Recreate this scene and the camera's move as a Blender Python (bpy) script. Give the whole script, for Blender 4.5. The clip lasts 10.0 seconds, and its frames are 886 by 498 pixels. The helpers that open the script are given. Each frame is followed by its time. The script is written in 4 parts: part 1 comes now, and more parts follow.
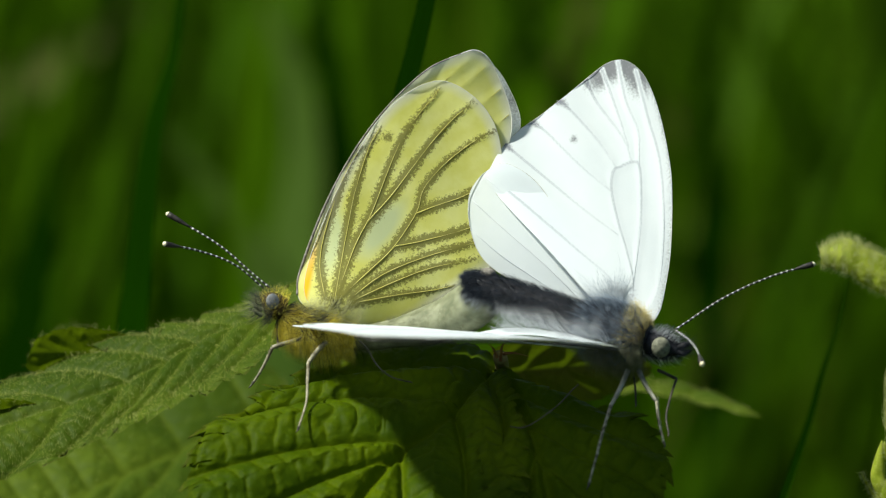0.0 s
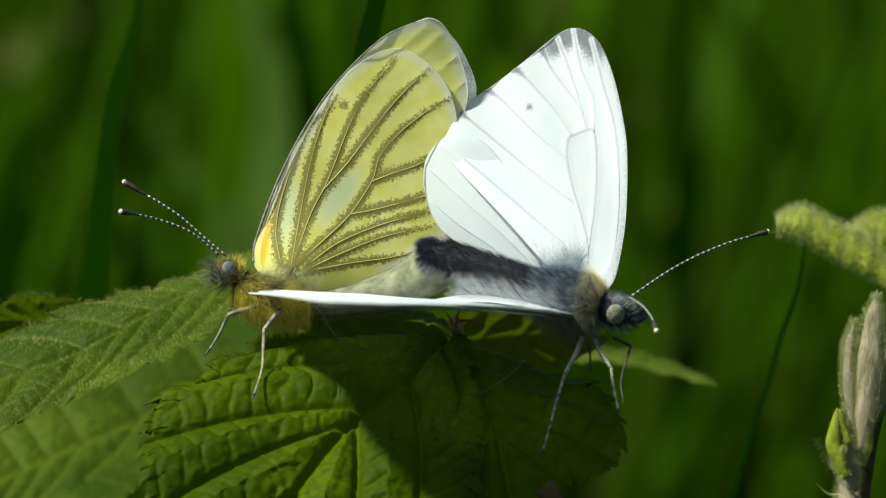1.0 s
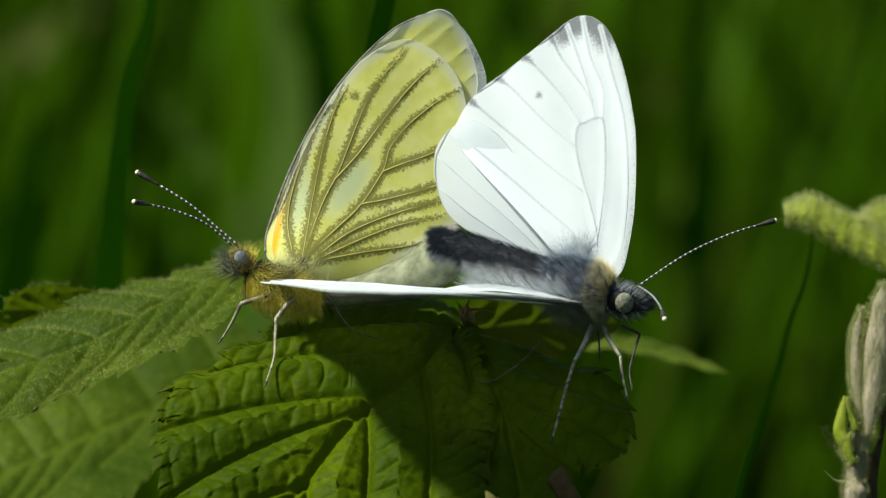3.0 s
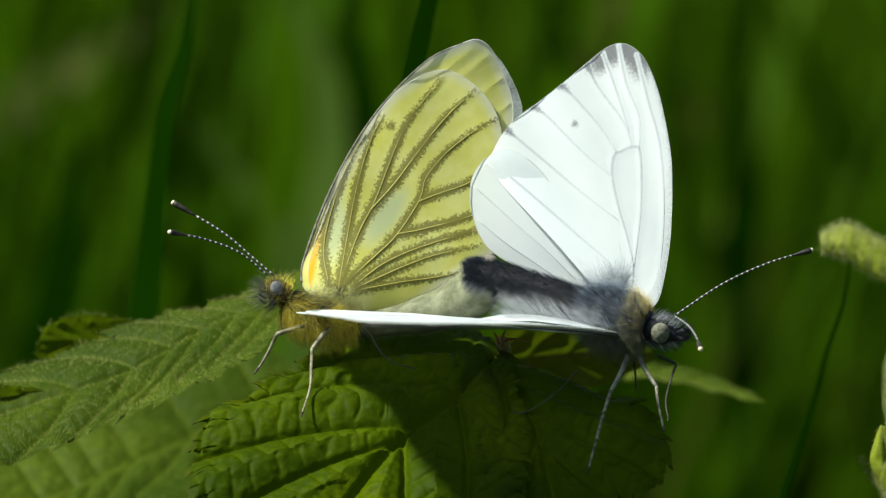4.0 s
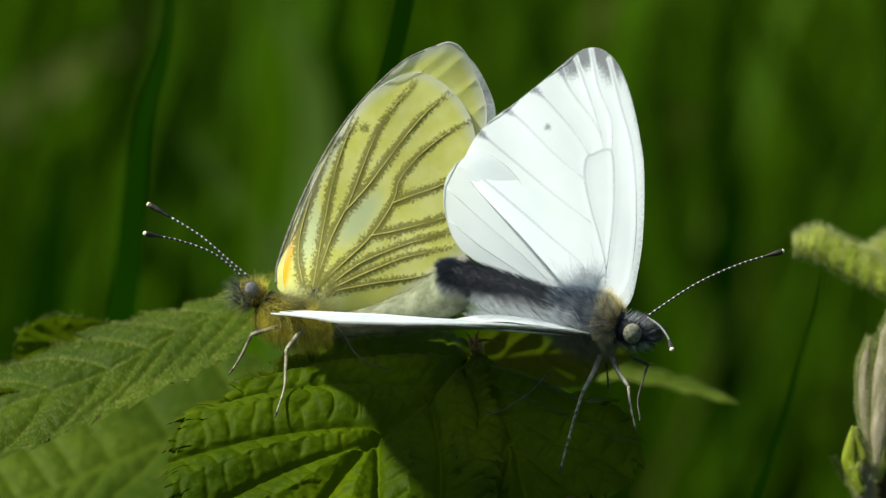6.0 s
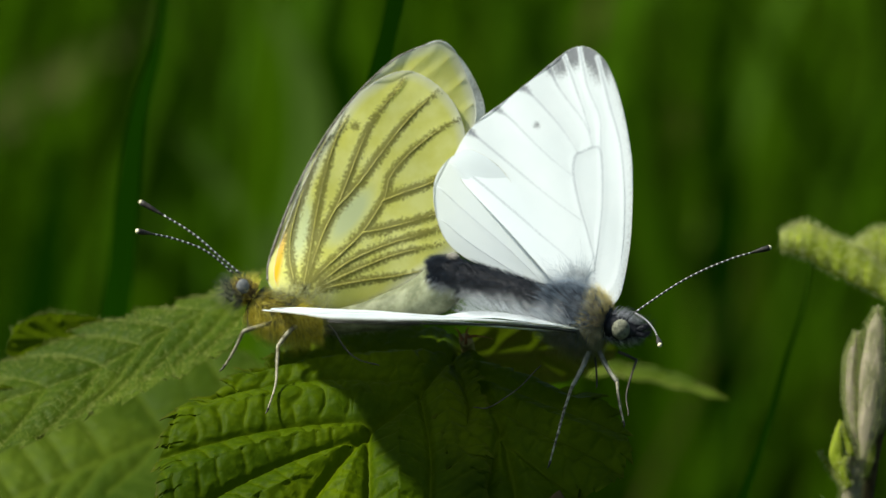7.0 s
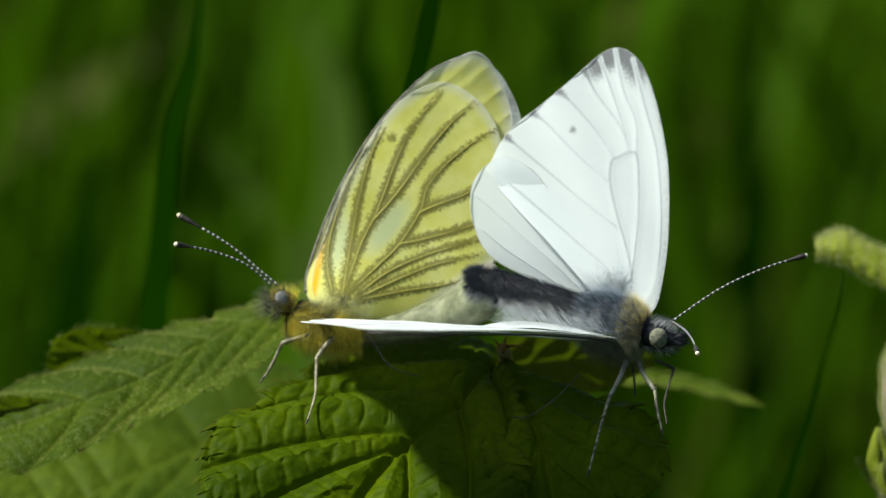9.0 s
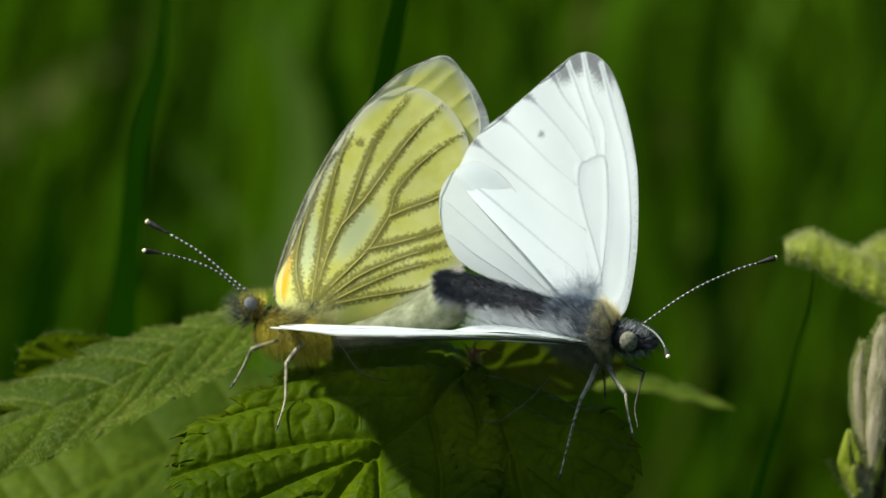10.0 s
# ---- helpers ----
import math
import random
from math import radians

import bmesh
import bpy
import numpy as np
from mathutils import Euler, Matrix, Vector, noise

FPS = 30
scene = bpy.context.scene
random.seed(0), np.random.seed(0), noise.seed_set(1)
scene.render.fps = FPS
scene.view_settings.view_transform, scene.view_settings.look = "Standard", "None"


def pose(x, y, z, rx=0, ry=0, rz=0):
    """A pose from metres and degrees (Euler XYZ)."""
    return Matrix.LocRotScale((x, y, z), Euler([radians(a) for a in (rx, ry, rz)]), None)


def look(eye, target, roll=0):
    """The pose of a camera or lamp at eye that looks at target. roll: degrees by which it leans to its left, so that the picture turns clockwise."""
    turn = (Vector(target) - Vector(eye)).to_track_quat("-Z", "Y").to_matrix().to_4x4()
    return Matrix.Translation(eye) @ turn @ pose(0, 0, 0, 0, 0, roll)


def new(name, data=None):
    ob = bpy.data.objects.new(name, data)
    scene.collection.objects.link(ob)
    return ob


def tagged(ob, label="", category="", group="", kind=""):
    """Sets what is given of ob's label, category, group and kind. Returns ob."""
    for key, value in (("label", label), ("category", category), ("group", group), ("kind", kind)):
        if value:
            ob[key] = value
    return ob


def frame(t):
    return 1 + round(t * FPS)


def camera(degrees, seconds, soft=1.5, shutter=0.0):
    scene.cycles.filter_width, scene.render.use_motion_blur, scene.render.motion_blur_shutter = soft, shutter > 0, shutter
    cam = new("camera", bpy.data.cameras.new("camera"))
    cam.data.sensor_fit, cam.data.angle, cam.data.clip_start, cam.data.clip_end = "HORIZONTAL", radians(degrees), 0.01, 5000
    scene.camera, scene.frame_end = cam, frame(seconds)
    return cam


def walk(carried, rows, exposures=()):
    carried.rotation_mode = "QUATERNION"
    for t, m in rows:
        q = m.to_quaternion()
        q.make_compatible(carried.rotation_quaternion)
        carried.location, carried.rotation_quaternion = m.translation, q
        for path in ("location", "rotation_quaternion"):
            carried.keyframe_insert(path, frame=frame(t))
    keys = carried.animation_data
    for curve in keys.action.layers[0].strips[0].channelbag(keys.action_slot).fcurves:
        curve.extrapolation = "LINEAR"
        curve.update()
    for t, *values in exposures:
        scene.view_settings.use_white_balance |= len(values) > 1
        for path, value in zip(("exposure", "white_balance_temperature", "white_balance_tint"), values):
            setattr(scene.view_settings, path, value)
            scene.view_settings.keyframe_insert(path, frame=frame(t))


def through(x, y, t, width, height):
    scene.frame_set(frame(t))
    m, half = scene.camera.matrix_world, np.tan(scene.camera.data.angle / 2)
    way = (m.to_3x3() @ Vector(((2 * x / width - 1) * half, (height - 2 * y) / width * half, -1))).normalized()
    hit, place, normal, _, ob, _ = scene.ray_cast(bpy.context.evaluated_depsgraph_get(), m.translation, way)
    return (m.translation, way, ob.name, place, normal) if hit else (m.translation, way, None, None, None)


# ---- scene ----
DEG, SECONDS = 8.35, 10.0
cam = camera(DEG, SECONDS, soft=1.15)
PATH_ROWS = [
    (0, (-0.00453, -0.47726, 0.12896), (74.938, -0.459, -0.474)),
    (0.5, (-0.00307, -0.47778, 0.12763), (74.965, -0.290, -0.477)),
    (1, (-0.00196, -0.47886, 0.12779), (74.813, -0.475, -0.596)),
    (1.5, (-0.00217, -0.48097, 0.12839), (74.681, -0.358, -0.720)),
    (2, (-0.00140, -0.48261, 0.12895), (74.473, -0.458, -0.431)),
    (2.2, (-0.00124, -0.48287, 0.12898), (74.534, -0.381, -0.462)),
    (3.3, (-0.00102, -0.48306, 0.12919), (74.785, -0.291, -0.367)),
    (3.5, (-0.00095, -0.48282, 0.12946), (74.859, -0.275, -0.112)),
    (4, (-0.00032, -0.48273, 0.12979), (74.889, -0.166, -0.026)),
    (4.5, (0.00026, -0.48272, 0.12999), (74.928, 0.007, 0.028)),
    (5, (0.00036, -0.48341, 0.12947), (74.910, 0.083, 0.047)),
    (5.5, (0.00104, -0.48444, 0.12953), (75.012, -0.159, -0.039)),
    (7, (0.00271, -0.49013, 0.13036), (75.029, -0.046, -0.057)),
    (7.5, (0.00286, -0.49224, 0.13132), (75.263, 0.127, -0.153)),
    (8, (0.00210, -0.49342, 0.13162), (75.219, 0.085, 0.004)),
    (8.5, (0.00174, -0.49316, 0.13145), (74.960, 0.449, 0.023)),
    (9, (0.00137, -0.49204, 0.13145), (75.067, 0.461, 0.016)),
    (9.5, (0.00102, -0.49146, 0.13154), (75.068, 0.569, -0.454)),
    (10, (0.00087, -0.49088, 0.13112), (75.108, 0.743, -0.419)),
]

cam.data.dof.use_dof = True
cam.data.dof.focus_distance = 0.4975
cam.data.dof.aperture_fstop = 38.0

# ---- light ----
SUN_TO = Vector((-0.58, -0.08, 0.81)).normalized()
world = bpy.data.worlds.new("world")
scene.world = world
world.use_nodes = True
wn = world.node_tree
sky = wn.nodes.new("ShaderNodeTexSky")
sky.sky_type, sky.sun_disc = "NISHITA", False
sky.sun_elevation = math.asin(SUN_TO.z)
sky.sun_rotation = math.atan2(SUN_TO.x, SUN_TO.y)
wn.links.new(sky.outputs[0], wn.nodes["Background"].inputs[0])
wn.nodes["Background"].inputs[1].default_value = 0.043
sun = new("sun", bpy.data.lights.new("sun", "SUN"))
sun.data.energy, sun.data.angle, sun.data.color = 4.35, radians(4.0), (1.0, 0.97, 0.92)
sun.matrix_world = look(SUN_TO, (0, 0, 0))

# ---- working frame: millimetres across, up and away along the axis that dips 15 degrees ----
DIP = radians(15)
CD, SD = math.cos(DIP), math.sin(DIP)


def K(u, v, d):
    s = 1 + d / 500
    return Vector((u * s, v * s * SD + d * CD, v * s * CD - d * SD)) * 0.001


RIGHT, UP, AWAY = Vector((1, 0, 0)), Vector((0, SD, CD)), Vector((0, CD, -SD))
rng = random.Random(7)

# ---- materials ----


class Mat:
    """A node material with shortcuts."""

    def __init__(self, name):
        self.m = bpy.data.materials.new(name)
        self.m.use_nodes = True
        self.t = self.m.node_tree
        self.t.nodes.clear()
        self.out = self.n("ShaderNodeOutputMaterial")

    def n(self, kind, **kw):
        node = self.t.nodes.new(kind)
        for k, v in kw.items():
            node.inputs[k.replace("_", " ")].default_value = v
        return node

    def l(self, a, b):
        self.t.links.new(a, b)

    def noise(self, scale, detail=3.0, rough=0.55, stretch=None):
        tc = self.n("ShaderNodeTexCoord")
        no = self.n("ShaderNodeTexNoise", Scale=scale, Detail=detail, Roughness=rough)
        if stretch:
            mp = self.n("ShaderNodeMapping")
            mp.inputs["Scale"].default_value = stretch
            self.l(tc.outputs["Object"], mp.inputs[0])
            self.l(mp.outputs[0], no.inputs["Vector"])
        else:
            self.l(tc.outputs["Object"], no.inputs["Vector"])
        return no.outputs["Fac"]

    def attr(self, name):
        a = self.t.nodes.new("ShaderNodeAttribute")
        a.attribute_name = name
        return a.outputs["Fac"]

    def math(self, op, a, b=0.0, c=None):
        m = self.t.nodes.new("ShaderNodeMath")
        m.operation = op
        for i, x in enumerate((a, b, c)):
            if x is None:
                continue
            if isinstance(x, (int, float)):
                m.inputs[i].default_value = x
            else:
                self.l(x, m.inputs[i])
        return m.outputs[0]

    def step(self, x, lo, hi):
        r = self.t.nodes.new("ShaderNodeMapRange")
        r.interpolation_type = "SMOOTHSTEP"
        self.l(x, r.inputs[0])
        r.inputs[1].default_value, r.inputs[2].default_value = lo, hi
        return r.outputs[0]

    def mix(self, f, a, b):
        m = self.t.nodes.new("ShaderNodeMix")
        m.data_type = "RGBA"
        for s, x in ((0, f), (6, a), (7, b)):
            if isinstance(x, (int, float)):
                m.inputs[s].default_value = x
            elif isinstance(x, tuple):
                m.inputs[s].default_value = (*x, 1)
            else:
                self.l(x, m.inputs[s])
        return m.outputs[2]

    def bump(self, h, strength, dist):
        b = self.n("ShaderNodeBump", Strength=strength, Distance=dist)
        self.l(h, b.inputs["Height"])
        return b.outputs[0]

    def finish(self, col, rough=0.5, spec=0.5, through=0.0, tcol=None, normal=None, sheen=0.0):
        """Principled surface, mixed with light passing through."""
        p = self.n("ShaderNodeBsdfPrincipled")
        if isinstance(col, tuple):
            p.inputs["Base Color"].default_value = (*col, 1)
        else:
            self.l(col, p.inputs["Base Color"])
        if isinstance(rough, (int, float)):
            p.inputs["Roughness"].default_value = rough
        else:
            self.l(rough, p.inputs["Roughness"])
        p.inputs["Specular IOR Level"].default_value = spec * 0.7
        p.inputs["Sheen Weight"].default_value = sheen
        if normal:
            self.l(normal, p.inputs["Normal"])
        if through:
            tr = self.n("ShaderNodeBsdfTranslucent")
            c = tcol or col
            if isinstance(c, tuple):
                tr.inputs[0].default_value = (*c, 1)
            else:
                self.l(c, tr.inputs[0])
            mx = self.n("ShaderNodeMixShader", Fac=through)
            self.l(p.outputs[0], mx.inputs[1])
            self.l(tr.outputs[0], mx.inputs[2])
            self.l(mx.outputs[0], self.out.inputs[0])
        else:
            self.l(p.outputs[0], self.out.inputs[0])
        return self.m


def m_female_wing():
    m = Mat("yellow_wing")
    blot = m.noise(420, 3)
    grain = m.noise(4600, 2, 0.75)
    base = m.mix(m.step(blot, 0.3, 0.7), (0.72, 0.70, 0.17), (0.80, 0.79, 0.29))
    base = m.mix(m.attr("pale"), base, (0.64, 0.69, 0.38))
    base = m.mix(m.attr("orange"), base, (0.82, 0.48, 0.02))
    base = m.mix(m.attr("rim"), base, (0.78, 0.77, 0.62))
    base = m.mix(m.math("MULTIPLY", m.attr("grey"), 0.5), base, (0.34, 0.33, 0.20))
    dust = m.step(m.math("ADD", m.attr("dust"), m.math("MULTIPLY", m.math("SUBTRACT", grain, 0.5), 1.5)), 0.36, 0.74)
    col = m.mix(m.math("MULTIPLY", dust, 0.76), base, (0.115, 0.098, 0.016))
    nb = m.bump(grain, 0.3, 0.00006)
    return m.finish(col, 0.65, 0.25, 0.35, None, nb, 0.1)


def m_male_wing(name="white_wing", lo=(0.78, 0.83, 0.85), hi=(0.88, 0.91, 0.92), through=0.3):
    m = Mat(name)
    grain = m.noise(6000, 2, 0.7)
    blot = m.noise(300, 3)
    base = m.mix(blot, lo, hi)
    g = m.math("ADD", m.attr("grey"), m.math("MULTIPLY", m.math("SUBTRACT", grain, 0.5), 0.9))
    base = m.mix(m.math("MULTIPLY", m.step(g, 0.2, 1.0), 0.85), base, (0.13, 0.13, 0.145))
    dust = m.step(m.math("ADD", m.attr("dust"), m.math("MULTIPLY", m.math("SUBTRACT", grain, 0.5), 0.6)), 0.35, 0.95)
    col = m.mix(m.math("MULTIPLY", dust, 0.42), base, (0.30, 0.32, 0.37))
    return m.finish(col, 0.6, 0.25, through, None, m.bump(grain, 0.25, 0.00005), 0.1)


def m_plain(name, a, b, scale, rough=0.6, spec=0.3, through=0.0, bump=0.0, dist=0.0002, stretch=None):
    m = Mat(name)
    no = m.noise(scale, 4, 0.6, stretch)
    col = m.mix(m.step(no, 0.3, 0.7), a, b)
    return m.finish(col, rough, spec, through, None, m.bump(no, bump, dist) if bump else None)


def m_leaf(name, dark, light, veincol, through=0.38, rough=0.42, gloss=0.3):
    m = Mat(name)
    big = m.noise(90, 4)
    fine = m.noise(2600, 3, 0.65)
    col = m.mix(m.step(big, 0.3, 0.72), dark, light)
    col = m.mix(m.math("MULTIPLY", m.step(fine, 0.45, 0.75), 0.35), col, light)
    vo = m.n("ShaderNodeTexVoronoi", Scale=620.0)
    vo.feature = "DISTANCE_TO_EDGE"
    tx = m.n("ShaderNodeTexCoord")
    m.l(tx.outputs["Object"], vo.inputs["Vector"])
    cell = m.step(vo.outputs["Distance"], 0.0, 0.3)
    cells = m.math("MULTIPLY", cell, 0.55)
    net = m.math("MULTIPLY", m.math("SUBTRACT", 1.0, m.step(vo.outputs["Distance"], 0.0, 0.16)), 0.45)
    col = m.mix(net, col, dark)
    col = m.mix(m.math("MULTIPLY", m.attr("vein"), 0.55), col, veincol)
    col = m.mix(m.math("MULTIPLY", m.attr("edge"), 0.75), col, (0.07, 0.04, 0.015))
    tc = m.mix(m.math("MULTIPLY", m.attr("vein"), 0.6), (0.17, 0.25, 0.006), (0.07, 0.12, 0.006))
    return m.finish(col, m.math("ADD", rough - 0.12, m.math("MULTIPLY", fine, 0.25)), gloss, through, tc, m.bump(m.math("ADD", m.math("ADD", m.math("MULTIPLY", fine, 0.5), m.noise(750, 3, 0.6)), cells), 0.24, 0.0005))


def m_banded(name, a, b, per_m):
    """Rings along a limb: attribute 'along' in metres."""
    m = Mat(name)
    s = m.math("FRACT", m.math("MULTIPLY", m.attr("along"), per_m))
    col = m.mix(m.step(s, 0.62, 0.72), a, b)
    return m.finish(col, 0.45, 0.4)


M = {}
M["fwing"] = m_female_wing()
M["mwing"] = m_male_wing()
M["mflat"] = m_male_wing("flat_white_wing", (0.76, 0.82, 0.85), (0.86, 0.90, 0.92), 0.32)
# greyer copy of the wing white: the fold's shade is in its colour
M["mfold_shaded"] = m_male_wing("wing_fold", (0.60, 0.64, 0.66), (0.76, 0.80, 0.82), 0.3)
M["fvein"] = m_plain("wing_vein", (0.62, 0.56, 0.12), (0.7, 0.64, 0.22), 900, 0.5, 0.4, 0.3)
M["mvein"] = m_plain("white_wing_vein", (0.74, 0.77, 0.80), (0.84, 0.86, 0.88), 900, 0.5, 0.4, 0.3)
M["fringe"] = m_plain("wing_fringe", (0.62, 0.62, 0.56), (0.8, 0.8, 0.76), 3000, 0.7, 0.2, 0.4)
M["costa_dark"] = m_plain("wing_edge", (0.10, 0.09, 0.07), (0.24, 0.22, 0.19), 2500, 0.6, 0.3)
M["ffur"] = m_plain("yellow_fur", (0.72, 0.60, 0.05), (0.98, 0.90, 0.26), 1800, 0.7, 0.1, 0.5)
M["fbody"] = m_plain("yellow_body", (0.32, 0.25, 0.03), (0.60, 0.50, 0.08), 1500, 0.7, 0.2, 0.0, 0.6)
M["abd"] = m_plain("pale_abdomen", (0.13, 0.14, 0.08), (0.26, 0.27, 0.17), 800, 0.6, 0.2, 0.0, 0.5)
M["abdfur"] = m_plain("pale_abdomen_fur", (0.16, 0.165, 0.09), (0.34, 0.345, 0.22), 1500, 0.7, 0.1, 0.3)
M["darkfur"] = m_plain("dark_fur", (0.006, 0.008, 0.013), (0.024, 0.031, 0.044), 1500, 0.7, 0.2, 0.1)
M["darkbody"] = m_plain("dark_body", (0.008, 0.008, 0.010), (0.03, 0.03, 0.035), 1200, 0.55, 0.4, 0.0, 0.6)
M["bluefur"] = m_plain("blue_grey_fur", (0.07, 0.095, 0.13), (0.28, 0.34, 0.42), 1600, 0.7, 0.25, 0.3)
M["palefur"] = m_plain("pale_fur", (0.62, 0.65, 0.68), (0.82, 0.84, 0.86), 1600, 0.7, 0.25, 0.4)
M["palefur2"] = m_plain("greenish_fur", (0.42, 0.42, 0.20), (0.66, 0.66, 0.36), 1600, 0.7, 0.1, 0.45)
M["basehair"] = m_plain("wing_base_hair", (0.30, 0.34, 0.38), (0.55, 0.60, 0.64), 1600, 0.7, 0.2, 0.3)
M["tanfur"] = m_plain("tan_fur", (0.40, 0.34, 0.13), (0.68, 0.60, 0.30), 1600, 0.7, 0.2, 0.3)
M["feye"] = m_plain("grey_eye", (0.09, 0.095, 0.10), (0.20, 0.205, 0.21), 2600, 0.6, 0.3, 0.0, 0.3, 0.00005)
M["meye"] = m_plain("olive_eye", (0.10, 0.10, 0.075), (0.24, 0.24, 0.17), 3200, 0.6, 0.3, 0.0, 0.3, 0.00005)
M["ant"] = m_banded("banded_antenna", (0.03, 0.027, 0.025), (0.52, 0.53, 0.50), 2100)
M["club"] = m_plain("antenna_club", (0.012, 0.011, 0.01), (0.04, 0.035, 0.03), 3000, 0.5, 0.4)
M["clubtip"] = m_plain("antenna_tip", (0.70, 0.62, 0.38), (0.85, 0.78, 0.55), 3000, 0.5, 0.4)
M["fleg"] = m_plain("pale_leg", (0.07, 0.06, 0.03), (0.34, 0.31, 0.22), 1300, 0.5, 0.3, 0.0, 0.3)
M["mleg"] = m_plain("grey_leg", (0.08, 0.075, 0.055), (0.42, 0.40, 0.33), 1100, 0.5, 0.4, 0.0, 0.3)
M["tarsus"] = m_plain("speckled_leg", (0.035, 0.03, 0.02), (0.44, 0.41, 0.30), 2200, 0.6, 0.2, 0.0, 0.3)
M["foot"] = m_plain("dark_foot", (0.02, 0.018, 0.015), (0.08, 0.07, 0.05), 2000, 0.5, 0.4)
M["leaf"] = m_leaf("bramble_leaf", (0.026, 0.050, 0.0004), (0.096, 0.136, 0.0008), (0.10, 0.135, 0.002), 0.3, 0.55, 0.06)
M["leafpale"] = m_leaf("pale_bramble_leaf", (0.026, 0.050, 0.002), (0.074, 0.108, 0.007), (0.085, 0.118, 0.008), 0.3, 0.55, 0.1)
M["down"] = m_plain("leaf_down", (0.40, 0.44, 0.14), (0.60, 0.62, 0.30), 1500, 0.7, 0.2, 0.45)
M["leafdown"] = m_plain("leaf_hair", (0.36, 0.38, 0.09), (0.52, 0.53, 0.20), 1500, 0.7, 0.2, 0.4)
M["cane"] = m_plain("bramble_cane", (0.10, 0.13, 0.03), (0.22, 0.16, 0.07), 300, 0.55, 0.35, 0.0, 0.5)
M["bract"] = m_plain("pink_bract", (0.22, 0.21, 0.11), (0.44, 0.37, 0.27), 900, 0.6, 0.2, 0.25, 0.8, 0.0004, (1, 1, 0.12))
M["dry"] = m_plain("dry_brown_leaf", (0.045, 0.032, 0.012), (0.10, 0.07, 0.028), 500, 0.7, 0.2, 0.1, 0.6)
# green leaf in shade: low olive albedo stands for the missing sun
M["olive"] = m_leaf("shaded_olive_leaf", (0.065, 0.062, 0.005), (0.115, 0.105, 0.01), (0.11, 0.09, 0.015), 0.2, 0.55, 0.1)
M["red"] = m_plain("reddish_stipule", (0.16, 0.07, 0.03), (0.30, 0.17, 0.07), 900, 0.6, 0.2, 0.2)
M["young"] = m_plain("young_leaf", (0.25, 0.32, 0.02), (0.42, 0.47, 0.06), 700, 0.7, 0.1, 0.4, 0.6, 0.0004)


def m_grass(name, a, b, through=0.4, spec=0.12, patch=None):
    m = Mat(name)
    g = m.n("ShaderNodeNewGeometry")
    no = m.noise(60, 3, 0.6, (1, 1, 0.1))
    ri = g.outputs["Random Per Island"]
    col = m.mix(m.math("ADD", m.math("MULTIPLY", ri, 0.7), m.math("MULTIPLY", no, 0.3)), a, b)
    if patch:
        col = m.mix(m.math("MULTIPLY", m.step(m.noise(9, 2, 0.5), 0.5, 0.72), 0.6), col, patch)
    return m.finish(col, 0.6, spec, through)


M["grass"] = m_grass("meadow_grass", (0.043, 0.110, 0.0008), (0.076, 0.162, 0.002), 0.5, 0.08, (0.070, 0.085, 0.008))
M["drygrass"] = m_grass("dry_grass", (0.065, 0.055, 0.014), (0.12, 0.10, 0.03), 0.3)
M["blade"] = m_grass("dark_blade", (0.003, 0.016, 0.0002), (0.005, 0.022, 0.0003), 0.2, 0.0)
M["paleblade"] = m_grass("pale_blade", (0.072, 0.135, 0.016), (0.09, 0.155, 0.022), 0.4)
M["oliveblade"] = m_grass("olive_blade", (0.080, 0.095, 0.012), (0.10, 0.115, 0.018), 0.4)


def m_ground():
    m = Mat("meadow_ground")
    a, b = m.noise(3.0, 5), m.noise(45, 5, 0.7)
    col = m.mix(m.step(a, 0.35, 0.65), (0.016, 0.030, 0.002), (0.028, 0.048, 0.004))
    col = m.mix(m.step(b, 0.4, 0.7), col, (0.028, 0.026, 0.008))
    return m.finish(col, 0.9, 0.2, 0.0, None, m.bump(b, 1.0, 0.02))


M["ground"] = m_ground()

# ---- building helpers ----


def part(name, bm, material, parent, label="", smooth=True):
    """Links a bmesh, in world metres, as one mesh object under parent (or alone)."""
    me = bpy.data.meshes.new(name)
    if parent is not None:
        at = Vector(parent["origin"])
        bmesh.ops.translate(bm, verts=bm.verts, vec=-at)
    if smooth:
        for f in bm.faces:
            f.smooth = True
    bm.to_mesh(me)
    bm.free()
    me.materials.append(material)
    ob = new(name, me)
    if parent is not None:
        ob.parent = parent
        ob["origin"] = parent["origin"]
    else:
        ob["origin"] = (0.0, 0.0, 0.0)
    if label:
        ob["label"] = label
    return ob


def thing(name, at, label, category, group="", kind=""):
    e = new(name)
    e.empty_display_size = 0.005
    e.location = at
    e["origin"] = tuple(at)
    return tagged(e, label, category, group, kind)


def spline(pts, n, closed=False):
    """Catmull-Rom through the points, n samples per span."""
    pts = [Vector(p) for p in pts]
    m, out = len(pts), []
    for i in range(m if closed else m - 1):
        if closed:
            p0, p1, p2, p3 = pts[i - 1], pts[i], pts[(i + 1) % m], pts[(i + 2) % m]
        else:
            p1, p2 = pts[i], pts[i + 1]
            p0 = pts[i - 1] if i else p1 * 2 - p2
            p3 = pts[i + 2] if i + 2 < m else p2 * 2 - p1
        for k in range(n):
            t = k / n
            out.append(0.5 * (2 * p1 + (p2 - p0) * t + (2 * p0 - 5 * p1 + 4 * p2 - p3) * t * t + (3 * p1 - p0 - 3 * p2 + p3) * t ** 3))
    if not closed:
        out.append(pts[-1])
    return out


